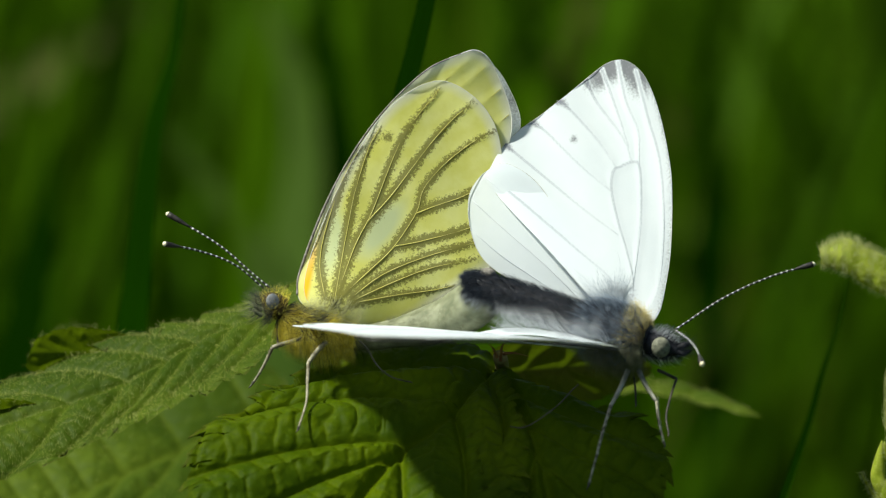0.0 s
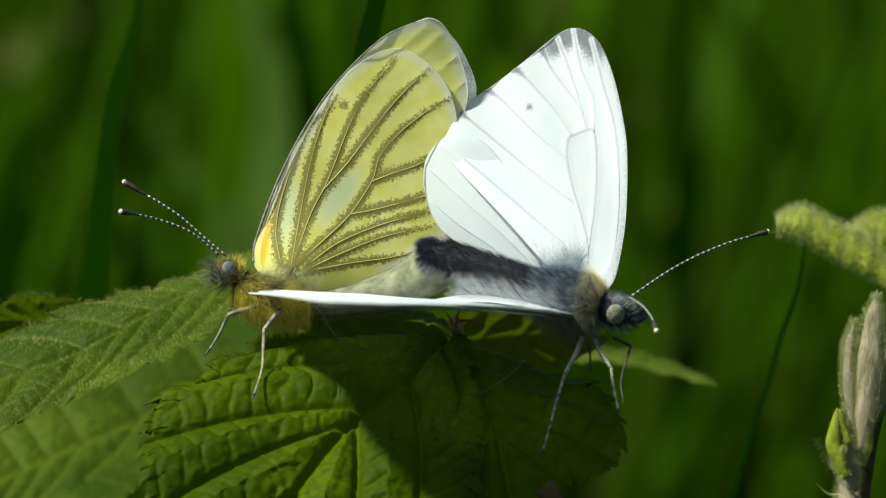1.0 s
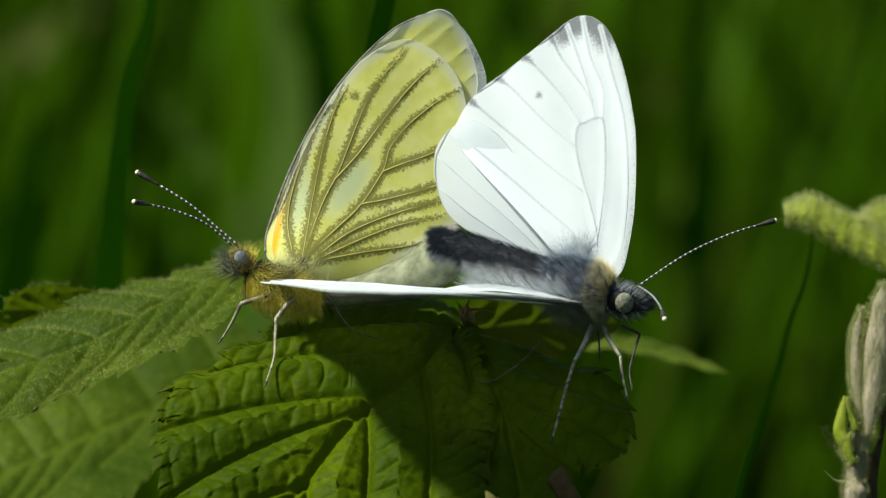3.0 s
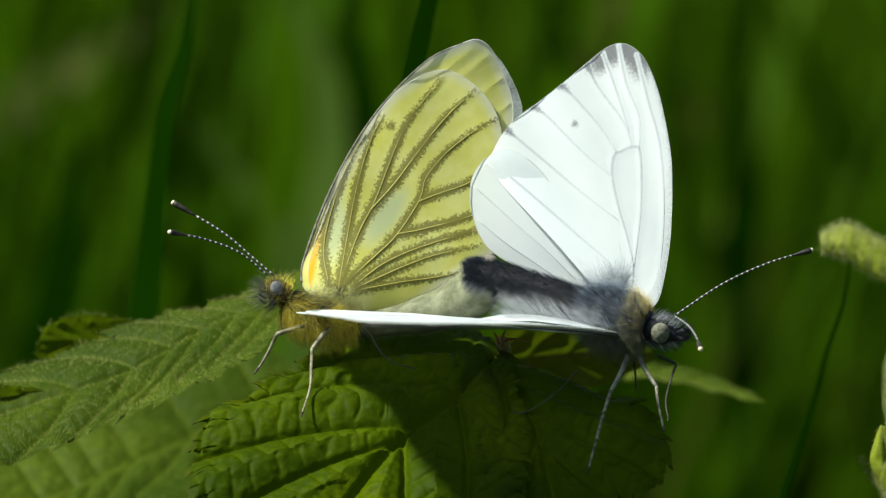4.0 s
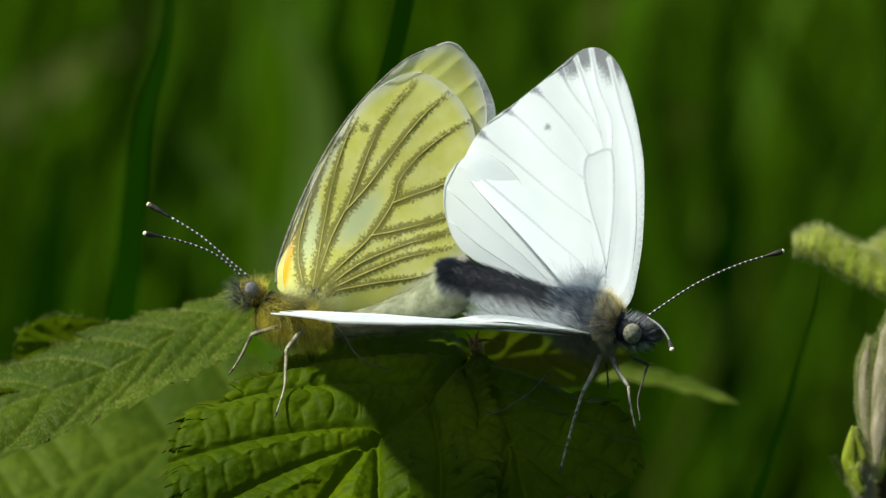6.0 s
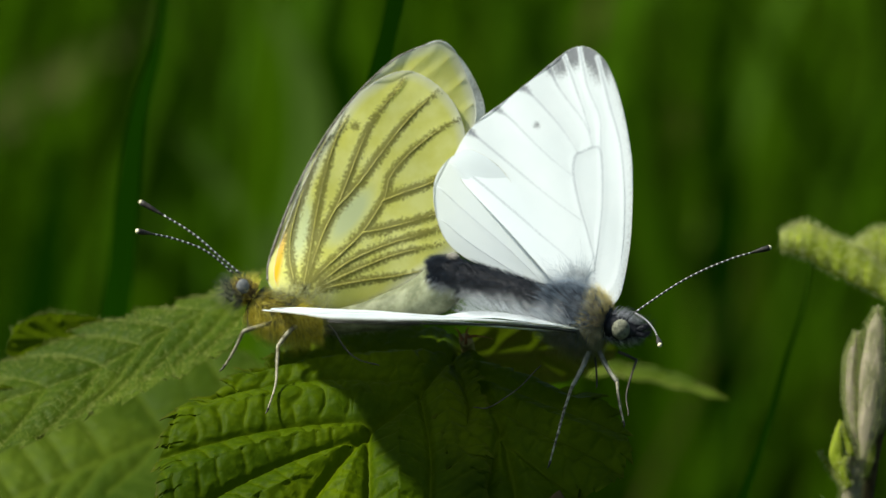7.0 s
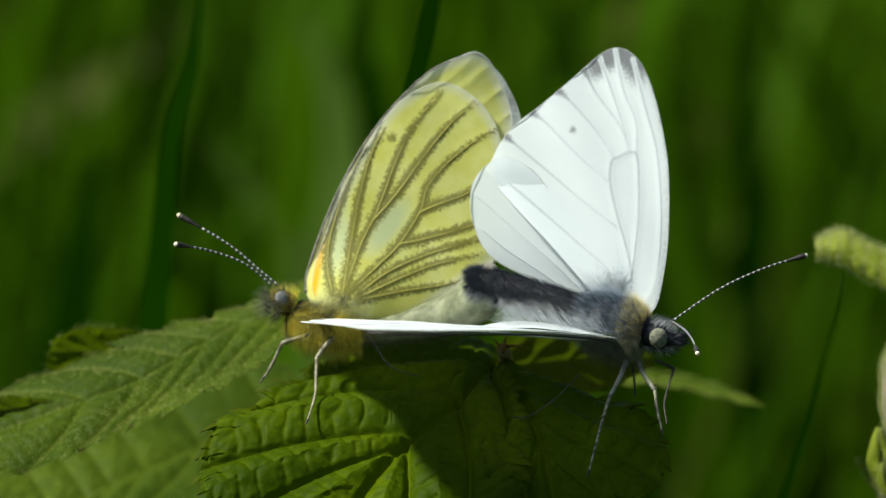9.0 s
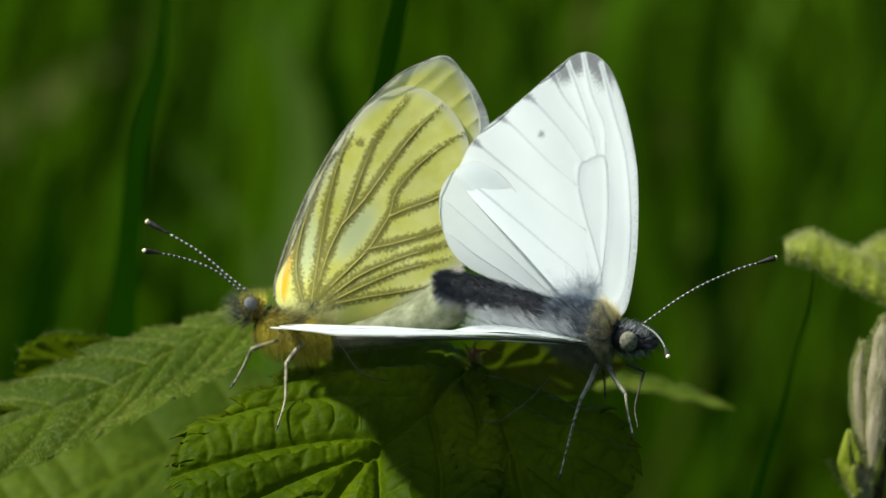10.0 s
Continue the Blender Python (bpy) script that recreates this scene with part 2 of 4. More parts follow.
def tube(path, radius, sides=8, bm=None, flat=1.0, up=None):
    """A tapered tube along a path in metres. radius: a number or a function of 0..1. It stores the way along it."""
    bm = bm or bmesh.new()
    lay = bm.verts.layers.float.get("along") or bm.verts.layers.float.new("along")
    rings, ref, run = [], up or Vector((0.3, 1, 0.2)).normalized(), 0.0
    n = len(path)
    for i, p in enumerate(path):
        tan = (path[min(i + 1, n - 1)] - path[max(i - 1, 0)]).normalized()
        a = tan.cross(ref).normalized()
        b = a.cross(tan).normalized()
        if i:
            run += (p - path[i - 1]).length
        r = radius(i / (n - 1)) if callable(radius) else radius
        ring = []
        for k in range(sides):
            w = 2 * math.pi * k / sides
            v = bm.verts.new(p + a * (math.cos(w) * r) + b * (math.sin(w) * r * flat))
            v[lay] = run
            ring.append(v)
        rings.append(ring)
    for i in range(n - 1):
        for k in range(sides):
            bm.faces.new((rings[i][k], rings[i][(k + 1) % sides], rings[i + 1][(k + 1) % sides], rings[i + 1][k]))
    bm.faces.new(rings[0][::-1])
    bm.faces.new(rings[-1])
    return bm


def ball(c, r, squash=(1, 1, 1), seg=20, turn=None):
    bm = bmesh.new()
    bmesh.ops.create_uvsphere(bm, u_segments=seg, v_segments=seg // 2 + 2, radius=r)
    m = Matrix.Translation(c) @ (turn or Matrix()) @ Matrix.Diagonal((*squash, 1))
    bmesh.ops.transform(bm, matrix=m, verts=bm.verts)
    return bm


def hairs(spots, length, radius, lean=Vector((0, 0, 0)), jitter=0.5, bm=None, droop=0.0):
    """Tapered hairs on (place, normal) pairs, all in metres."""
    bm = bm or bmesh.new()
    for p, nrm in spots:
        way = (nrm + lean + Vector((rng.gauss(0, 1), rng.gauss(0, 1), rng.gauss(0, 1))) * jitter * 0.5).normalized()
        ln = length * rng.uniform(0.55, 1.15)
        a = way.orthogonal().normalized()
        b = way.cross(a)
        mid = p + way * ln * 0.55
        tip = p + way * ln + Vector((0, 0, -droop * ln)) + lean * ln * 0.25
        rows = []
        for c, r in ((p, radius), (mid, radius * 0.7)):
            rows.append([bm.verts.new(c + (a * math.cos(w) + b * math.sin(w)) * r) for w in (0, 2.1, 4.2)])
        t = bm.verts.new(tip)
        for k in range(3):
            bm.faces.new((rows[0][k], rows[0][(k + 1) % 3], rows[1][(k + 1) % 3], rows[1][k]))
            bm.faces.new((rows[1][k], rows[1][(k + 1) % 3], t))
    return bm


def body_spots(path, radius, count, lo=0.0, hi=1.0, keep=None):
    """Random (place, normal) pairs on a tube."""
    out, n = [], len(path)
    while len(out) < count:
        t = rng.uniform(lo, hi)
        i = min(int(t * (n - 1)), n - 2)
        f = t * (n - 1) - i
        p = path[i].lerp(path[i + 1], f)
        tan = (path[i + 1] - path[i]).normalized()
        a = tan.cross(Vector((0.3, 1, 0.2))).normalized()
        b = a.cross(tan)
        w = rng.uniform(0, 2 * math.pi)
        nrm = a * math.cos(w) + b * math.sin(w)
        if keep and not keep(nrm):
            continue
        out.append((p + nrm * radius(t), nrm))
    return out


def line_dist(P, line):
    """Distance of many 2D points from a polyline, and the length along it at the nearest place."""
    line = np.array(line)
    a, ab = line[:-1], line[1:] - line[:-1]
    ln = np.maximum(np.hypot(ab[:, 0], ab[:, 1]), 1e-9)
    best, at, run = np.full(len(P), 1e9), np.zeros(len(P)), 0.0
    for i in range(len(a)):
        r = P - a[i]
        t = np.clip(r @ ab[i] / ln[i] ** 2, 0, 1)
        d = np.hypot(r[:, 0] - ab[i, 0] * t, r[:, 1] - ab[i, 1] * t)
        near = d < best
        best[near], at[near] = d[near], (run + t * ln[i])[near]
        run += ln[i]
    return best, at


def even(pts, step):
    """A closed spline through 2D points, at even steps: an array."""
    raw = np.array([(p.x, p.y) for p in spline([(*q, 0) for q in pts], 24, True)])
    raw = np.vstack([raw, raw[:1]])
    run = np.concatenate([[0], np.cumsum(np.hypot(*np.diff(raw, axis=0).T))])
    s = np.linspace(0, run[-1], max(40, int(run[-1] / step)), endpoint=False)
    return np.stack([np.interp(s, run, raw[:, 0]), np.interp(s, run, raw[:, 1])], 1), s, run[-1]


def wing(name, outline, root, place, veins, material, veinmat, parent, label, dust=lambda d, s: 0.0, extra=None, rings=96, per=15, edge=None, edge_r=0.03, vein_r=0.06):
    """A wing: a fan of fine cells from its root to its outline, 2D in mm, set in space by place(u, v). Veins are thin tubes on it."""
    rim = spline([(*p, 0) for p in outline], per, True)
    root = Vector((*root, 0))
    lines = [spline([(*p, 0) for p in v], 5) for v in veins]
    flat = np.array([(p.x, p.y) for p in rim])
    r = 0.015 + 0.985 * (np.arange(rings + 1) / rings) ** 0.85
    at = np.array((root.x, root.y))
    P = (at + (flat - at)[None] * r[:, None, None]).reshape(-1, 2)
    D, S = np.full(len(P), 1e9), np.zeros(len(P))
    for ln in lines:
        d, a = line_dist(P, [(p.x, p.y) for p in ln])
        near = d < D
        D[near], S[near] = d[near], a[near] / max(a.max(), 1e-9)
    gap = line_dist(P, np.vstack([flat, flat[:1]]))[0]
    bm = bmesh.new()
    lays = {k: bm.verts.layers.float.new(k) for k in ("dust", "grey", "rim", "pale", "orange")}
    n = len(rim)
    verts = []
    for i, (x, y) in enumerate(P):
        q, d, s, m = Vector((x, y, 0)), D[i], S[i], gap[i]
        lift = 0.035 * math.exp(-(d / 0.35) ** 2) + 0.12 * math.sin(x * 0.9 + y * 0.4) * r[i // n]
        v = bm.verts.new(place(x, y, lift))
        v[lays["dust"]] = dust(d, s)
        v[lays["rim"]] = max(0.0, 1 - m / 0.95) * min(1.0, max(0.0, (q - root).length / 5.0 - 0.7))
        if extra:
            for key, val in extra(q, d, s, m).items():
                v[lays[key]] = val
        verts.append(v)
    for i in range(rings):
        for k in range(n):
            j = (k + 1) % n
            bm.faces.new((verts[i * n + k], verts[i * n + j], verts[i * n + n + j], verts[i * n + n + k]))
    ob = part(name, bm, material, parent, label)
    for ln in lines:
        path = [place(p.x, p.y, 0.035 + 0.12 * math.sin(p.x * 0.9 + p.y * 0.4) * 0.5) for p in ln]
        part("vein", tube(path, lambda t: (vein_r - vein_r * 0.6 * t) * 0.001, 5), veinmat, ob)
    loop = [place(p.x, p.y, 0.0) for p in rim] + [place(rim[0].x, rim[0].y, 0.0)]
    part("fringe", tube(loop, edge_r * 0.001, 5), edge or M["fringe"], ob)
    return ob


def loft(pts, prof, sides=18):
    path = spline(pts, 8)

    def rad(t):
        x = t * (len(prof) - 1)
        i = min(int(x), len(prof) - 2)
        f = x - i
        f = f * f * (3 - 2 * f)
        return (prof[i] * (1 - f) + prof[i + 1] * f) * 0.001
    return path, rad


# ---- ground ----
def build_ground():
    bm = bmesh.new()
    bmesh.ops.create_grid(bm, x_segments=60, y_segments=60, size=1.0)
    for v in bm.verts:
        v.co.x = math.copysign(abs(v.co.x) ** 3, v.co.x) * 300
        v.co.y = math.copysign(abs(v.co.y) ** 3, v.co.y) * 300
        v.co.z = -0.32 + 0.012 * noise.noise(v.co * 3)
    g = part("ground", bm, M["ground"], None)
    tagged(g, "dark meadow soil between tall green grass", "ground", kind="structure")


build_ground()
GROUND = -0.32


def grass_sheet(name, mat, roots, heights, widths, seed, label, n):
    """Many blades as one mesh: n + 1 rows of three points each."""
    r = np.random.RandomState(seed)
    m = len(roots)
    t = np.linspace(0, 1, n + 1)[None, :, None]
    turn = r.uniform(0, math.pi, m)
    side = np.stack([np.cos(turn), np.sin(turn), 0 * turn], 1)[:, None]
    out = np.stack([-np.sin(turn), np.cos(turn), 0 * turn], 1)[:, None]
    lean = np.concatenate([r.normal(0, 0.26, (m, 2)), np.ones((m, 1))], 1)[:, None] * heights[:, None, None]
    bend = (r.normal(0, 0.35, m) * heights)[:, None, None]
    mid = roots[:, None] + lean * t + out * bend * (t - t * t)
    w = widths[:, None, None] * 0.5 * (1 - t ** 2.6) * (0.75 + 0.5 * np.sin(math.pi * np.minimum(1, t + 0.25))) + 0.00005
    pts = np.stack([mid - side * w, mid + out * w * 0.25, mid + side * w], 2).reshape(-1, 3)
    k = np.arange(m)[:, None, None] * 3 * (n + 1) + np.arange(n)[None, :, None] * 3
    k = k + np.arange(2)[None, None, :]
    quads = np.stack([k, k + 1, k + 4, k + 3], -1).reshape(-1, 4)
    me = bpy.data.meshes.new(name)
    me.from_pydata(pts.tolist(), [], quads.tolist())
    me.polygons.foreach_set("use_smooth", [True] * len(me.polygons))
    me.materials.append(mat)
    tagged(new(name, me), label, "grass", kind="stuff")


def build_meadow():
    r = np.random.RandomState(3)

    def spread(count, box, keep):
        p = np.stack([r.uniform(box[0], box[1], count), r.uniform(box[2], box[3], count), np.full(count, GROUND - 0.01)], 1)
        return p[keep(p[:, 0], p[:, 1])]

    def tall(x, y):
        """Tall grass stands beyond the bramble; a trodden clearing lies before it."""
        return (y > 0.50 + 0.05 * np.sin(9 * x)) | (np.abs(x) > 0.50 + 0.12 * np.sin(7 * y))

    def cloud(count, cx, cy, sx, sy):
        p = np.stack([r.normal(cx, sx, count), r.normal(cy, sy, count), np.full(count, GROUND - 0.01)], 1)
        return p[tall(p[:, 0], p[:, 1])]
    near = cloud(30000, 0.0, 1.2, 0.75, 0.65)
    far = cloud(80000, 0.0, 0.6, 2.4, 2.4)
    for p, rows, tag in ((near, 5, 5), (far, 3, 6)):
        grass_sheet("meadow_grass", M["grass"], p, r.uniform(0.08, 0.25, len(p)) + 0.14 * (r.uniform(0, 1, len(p)) > 0.88), r.uniform(0.004, 0.0095, len(p)), tag, "tall lush green meadow grass", rows)
    low = spread(24000, (-1.3, 1.3, -3.0, 0.62), lambda x, y: ~tall(x, y))
    grass_sheet("short_grass", M["grass"], low, r.uniform(0.05, 0.13, len(low)), r.uniform(0.003, 0.006, len(low)), 7, "short trodden grass round the bramble", 3)
    dry = cloud(1800, 0.0, 1.6, 1.0, 0.7)
    grass_sheet("dry_grass", M["drygrass"], dry, r.uniform(0.20, 0.42, len(dry)), r.uniform(0.0015, 0.004, len(dry)), 8, "dry brownish stalks among the meadow grass", 5)


build_meadow()


def single_blade(pts, width, mat, label, fold=0.015, name="grass_blade", face=Vector((1, -0.35, 0))):
    """A blade along chosen points, down to the ground."""
    foot, pts = pts[0], list(pts[1:])
    way, step, low = (pts[0] - pts[1]).normalized(), (pts[0] - pts[1]).length, []
    way = (way + Vector((0, 0, -0.6))).normalized()
    p = pts[0]
    while p.z > GROUND:
        p = p + way * step
        step *= 1.5
        way = (way + Vector((0, 0, -0.8))).normalized()
        low.insert(0, p)
    path = spline(low + pts, 8)
    total = sum((b - a).length for a, b in zip(path, path[1:]))
    run, taper = 0.0, min(0.05, total * 0.2)
    bm = bmesh.new()
    rows, n = [], len(path)
    for i, c in enumerate(path):
        t = i / (n - 1)
        tan = (path[min(i + 1, n - 1)] - path[max(i - 1, 0)]).normalized()
        side = (face - tan * face.dot(tan)).normalized()
        out = tan.cross(side)
        run += (c - path[i - 1]).length if i else 0.0
        w = width * 0.5 * max(0.02, min(1, (total - run) / taper)) ** 0.7
        rows.append([bm.verts.new(c + side * w * a + out * w * b) for a, b in ((-1, 0), (0, fold), (1, 0), (0, fold - 0.03))])
    for a, b in zip(rows, rows[1:]):
        for k in range(4):
            bm.faces.new((a[k], a[(k + 1) % 4], b[(k + 1) % 4], b[k]))
    ob = tagged(part(name, bm, mat, None, "", False), label, "grass", "single grass blades")
    part("midrib", tube(path, lambda t: width * 0.05 * max(0.1, 1 - t), 5), mat, ob)
    return ob


def foot_of(p, dx=0.0, dy=0.0):
    return Vector((p.x + dx, p.y + dy, GROUND))


def build_blades():
    def go(pts, width, mat, label, dx=0.0, dy=0.01):
        single_blade([foot_of(pts[0], dx, dy)] + pts, width * 0.001, mat, label)
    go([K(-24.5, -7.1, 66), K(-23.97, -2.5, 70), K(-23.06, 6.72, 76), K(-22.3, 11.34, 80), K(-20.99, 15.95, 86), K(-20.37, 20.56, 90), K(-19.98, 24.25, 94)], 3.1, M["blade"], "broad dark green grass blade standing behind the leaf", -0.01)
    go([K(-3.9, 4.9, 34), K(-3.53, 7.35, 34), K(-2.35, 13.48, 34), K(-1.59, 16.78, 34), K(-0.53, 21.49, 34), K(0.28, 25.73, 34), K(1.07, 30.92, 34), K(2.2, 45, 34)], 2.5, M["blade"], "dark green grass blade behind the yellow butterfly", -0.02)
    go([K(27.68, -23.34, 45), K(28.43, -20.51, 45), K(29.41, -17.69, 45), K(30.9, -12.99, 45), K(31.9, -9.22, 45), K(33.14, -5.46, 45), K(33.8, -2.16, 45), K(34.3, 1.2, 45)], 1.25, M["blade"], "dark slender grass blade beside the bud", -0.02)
    # far blades, from the near ground of the meadow
    go([K(-41.91, 6.63, 720), K(-34.35, 11.44, 720), K(-28.20, 15.34, 720), K(-22.06, 19.00, 720), K(-18.75, 20.83, 720)], 12, M["oliveblade"], "olive grass blade leaning across the meadow")
    go([K(-10.13, -4.66, 450), K(-9.33, 1.91, 450), K(-8.78, 7.53, 450), K(-9.41, 13.18, 450), K(-11.22, 17.90, 450), K(-13.50, 22.63, 450)], 9, M["paleblade"], "broad pale grey-green grass blade in the meadow")
    go([K(-11.07, -4.64, 450), K(-13.34, 0.56, 450), K(-16.10, 4.82, 450), K(-18.87, 8.15, 450), K(-20.72, 10.05, 450)], 8, M["paleblade"], "pale grey-green grass leaf in the meadow")
    go([K(20.72, -7.88, 620), K(21.77, 0.08, 620), K(22.11, 7.11, 620), K(21.49, 12.75, 620)], 4, M["drygrass"], "withered brownish grass blade in the meadow")
    go([K(24.66, -11.69, 600), K(25.13, 4.72, 600), K(24.99, 21.14, 600)], 8, M["blade"], "dark green grass blade that darkens the meadow")
    go([K(-5.75, 6.55, 450), K(-6.57, 14.54, 450), K(-7.17, 21.60, 450), K(-7.35, 25.36, 450)], 8, M["blade"], "dark green grass blade that darkens the meadow")
    # near-black blade added where the meadow is dim; its colour stands for shade
    go([K(-32.28, -10.92, 420), K(-30.72, -0.61, 420), K(-29.68, 6.42, 420), K(-29.27, 9.23, 420)], 12, M["blade"], "dark green grass blade that darkens the meadow")
    go([K(6.32, 1.71, 600), K(6.94, 12.02, 600), K(6.18, 24.22, 600)], 9, M["grass"], "broad green grass blade in the meadow")

build_blades()


# ---- bramble plant ----
def veined_leaf(name, outline, centre, mid, laterals, place, mat, parent, label, quilt=1.0, broad=2.0, cross=2.1, tooth=(2.6, 0.9), seed=1,
                step=0.2, rings=80, down=0, fuzz=0.00055, curl=0.0):
    """A toothed leaf in mm, the base first in its outline: sunken midrib and laterals, pillows between them, cross veins on the pillows."""
    r = random.Random(seed)
    rim, s, total = even(outline, step)
    n = len(rim)
    c = np.array(centre)
    out = rim - c
    out /= np.hypot(out[:, 0], out[:, 1])[:, None]
    far = int(np.argmax(np.hypot(*(rim - rim[0]).T)))
    ph = s / tooth[0] + np.array([0.45 * noise.noise((x * 0.22, seed, 1)) for x in s])
    ph[far:] = -ph[far:]
    big = 0.7 + 0.6 * np.array([noise.noise((math.floor(p) * 1.7, seed, 4)) for p in ph])
    saw = (ph % 1.0) ** 1.4 * big + 0.3 * ((ph * 2.6) % 1.0) - 0.4
    along = np.roll(rim, -1, 0) - np.roll(rim, 1, 0)
    along /= np.hypot(along[:, 0], along[:, 1])[:, None]
    along[far:] *= -1
    push = (out * 0.8 + along * 0.7) * (saw * tooth[1])[:, None]
    f = (np.arange(rings + 1) / rings) ** 0.85
    f[0] = 0.004
    grid = c + (rim - c)[None] * f[:, None, None] + push[None] * (np.maximum(0, (f - 0.8) / 0.2) ** 1.6)[:, None, None]
    P = grid.reshape(-1, 2)
    edge = np.repeat(f, n)
    lines = [[(p.x, p.y) for p in spline([(*q, 0) for q in v], 6)] for v in laterals]
    dm = line_dist(P, [(p.x, p.y) for p in spline([(*q, 0) for q in mid], 6)])[0]
    dl, sl, which = np.full(len(P), 1e9), np.zeros(len(P)), np.zeros(len(P))
    for k, v in enumerate(lines):
        d, a = line_dist(P, v)
        near = d < dl
        dl[near], sl[near], which[near] = d[near], a[near], k
    n1 = np.array([noise.noise((x * 0.33, y * 0.33, seed)) for x, y in P])
    n2 = np.array([noise.noise((x * 1.2, y * 1.2, seed + 5)) for x, y in P])
    n3 = np.array([noise.noise((x * 0.1, y * 0.1, seed + 9)) for x, y in P])
    dn = np.minimum(dm, dl)
    q = (sl + 0.35 * dl + 0.9 * n1 + which * 0.7) / cross
    dc = np.abs(q - np.round(q)) * cross
    h = quilt * (1.0 - np.exp(-(dn / broad) ** 1.5))
    h -= quilt * (0.50 * np.exp(-(dm / 0.42) ** 2) + 0.34 * np.exp(-(dl / 0.30) ** 2))
    pillow = np.minimum(1, dn / 0.9)
    h += quilt * pillow * (0.12 * np.abs(np.sin(math.pi * q)) ** 0.7 - 0.09 * np.exp(-(dc / 0.22) ** 2) + 0.12 * n2)
    h += 0.7 * n3 + curl * edge ** 6
    vein = np.maximum.reduce([np.exp(-(dm / 0.30) ** 2), 0.85 * np.exp(-(dl / 0.22) ** 2), 0.4 * np.exp(-(dc / 0.15) ** 2) * pillow])
    rimtone = np.maximum(0, (edge - 0.972) / 0.028) ** 1.5 * np.tile(0.25 + 0.75 * np.minimum(1, saw), rings + 1)
    bm = bmesh.new()
    lv, le = bm.verts.layers.float.new("vein"), bm.verts.layers.float.new("edge")
    verts = []
    for (x, y), z, a, b in zip(P, h, vein, rimtone):
        v = bm.verts.new(place(x, y, z))
        v[lv], v[le] = a, b
        verts.append(v)
    for i in range(rings):
        for k in range(n):
            m = (k + 1) % n
            bm.faces.new((verts[i * n + k], verts[i * n + m], verts[i * n + n + m], verts[i * n + n + k]))
    bm.normal_update()
    if verts[n * rings // 2].normal.z < 0:
        bmesh.ops.reverse_faces(bm, faces=bm.faces)
        bm.normal_update()
    spots = []
    if down:
        w = r.choices(range(len(verts)), weights=edge ** 1.0, k=down)
        spots = [(verts[i].co.copy(), verts[i].normal.copy()) for i in w]
        mid3 = place(c[0], c[1], 0)
        for v in verts[-2 * n:]:
            if r.random() < 0.25:
                spots.append((v.co.copy(), v.normal * 0.8 + (v.co - mid3).normalized() * 0.7))
    ob = part(name, bm, mat, parent, label)
    if spots:
        part("leaf_hairs", hairs(spots, fuzz, 0.000009, jitter=0.8), M["leafdown"], ob, "fine pale downy hairs")
    return ob


def pinnate(mid, at, dx, dy, bend=0.35):
    """Pairs of curved laterals off a midrib: at are the places along it, dx and dy the way to the margin."""
    path, out = spline([(*q, 0) for q in mid], 12), []
    for t in at:
        p = path[min(int(t * (len(path) - 1)), len(path) - 1)]
        for sx, sy in ((dx, dy), (dx, -dy)):
            out.append([(p.x, p.y), (p.x + sx * 0.45, p.y + sy * (0.45 + bend * 0.3)), (p.x + sx, p.y + sy)])
    return out


def ribbon(top, low, bulge, mat, parent, name, label, down=0, fuzz=0.0008, n=14):
    """A curved sheet between two lines, bowed towards the viewer, ribbed across."""
    a, b = spline(top, 10), spline(low, 10)
    bm = bmesh.new()
    lv, le = bm.verts.layers.float.new("vein"), bm.verts.layers.float.new("edge")
    rows = []
    for i, (p, q) in enumerate(zip(a, b)):
        row = []
        for j in range(n + 1):
            s = j / n
            rib = 0.10 * math.sin(i * 0.9 + 1.5 * s) + 0.12 * noise.noise((i * 0.3, j * 0.4, 3))
            v = bm.verts.new(p.lerp(q, s) - AWAY * 0.001 * (bulge * math.sin(math.pi * s) ** 0.8 + rib))
            v[lv] = max(0.0, math.sin(i * 0.9 + 1.5 * s)) * 0.4
            row.append(v)
        rows.append(row)
    for r0, r1 in zip(rows, rows[1:]):
        for j in range(n):
            bm.faces.new((r0[j], r0[j + 1], r1[j + 1], r1[j]))
    bm.normal_update()
    spots = [(v.co.copy(), (v.normal if v.normal.y < 0 else -v.normal).copy()) for v in rng.choices([v for row in rows for v in row], k=down)]
    for row in rows:
        for v in (row[0], row[0], row[0], row[1], row[1], row[2], row[2], row[3], row[-1]):
            spots.append((v.co.copy(), (UP if v is not row[-1] else -UP) - AWAY * 0.3))
    ob = part(name, bm, mat, parent, label)
    part("leaf_hairs", hairs(spots, fuzz, 0.000011, jitter=0.9), M["down"], ob, "fine pale downy hairs")
    return ob


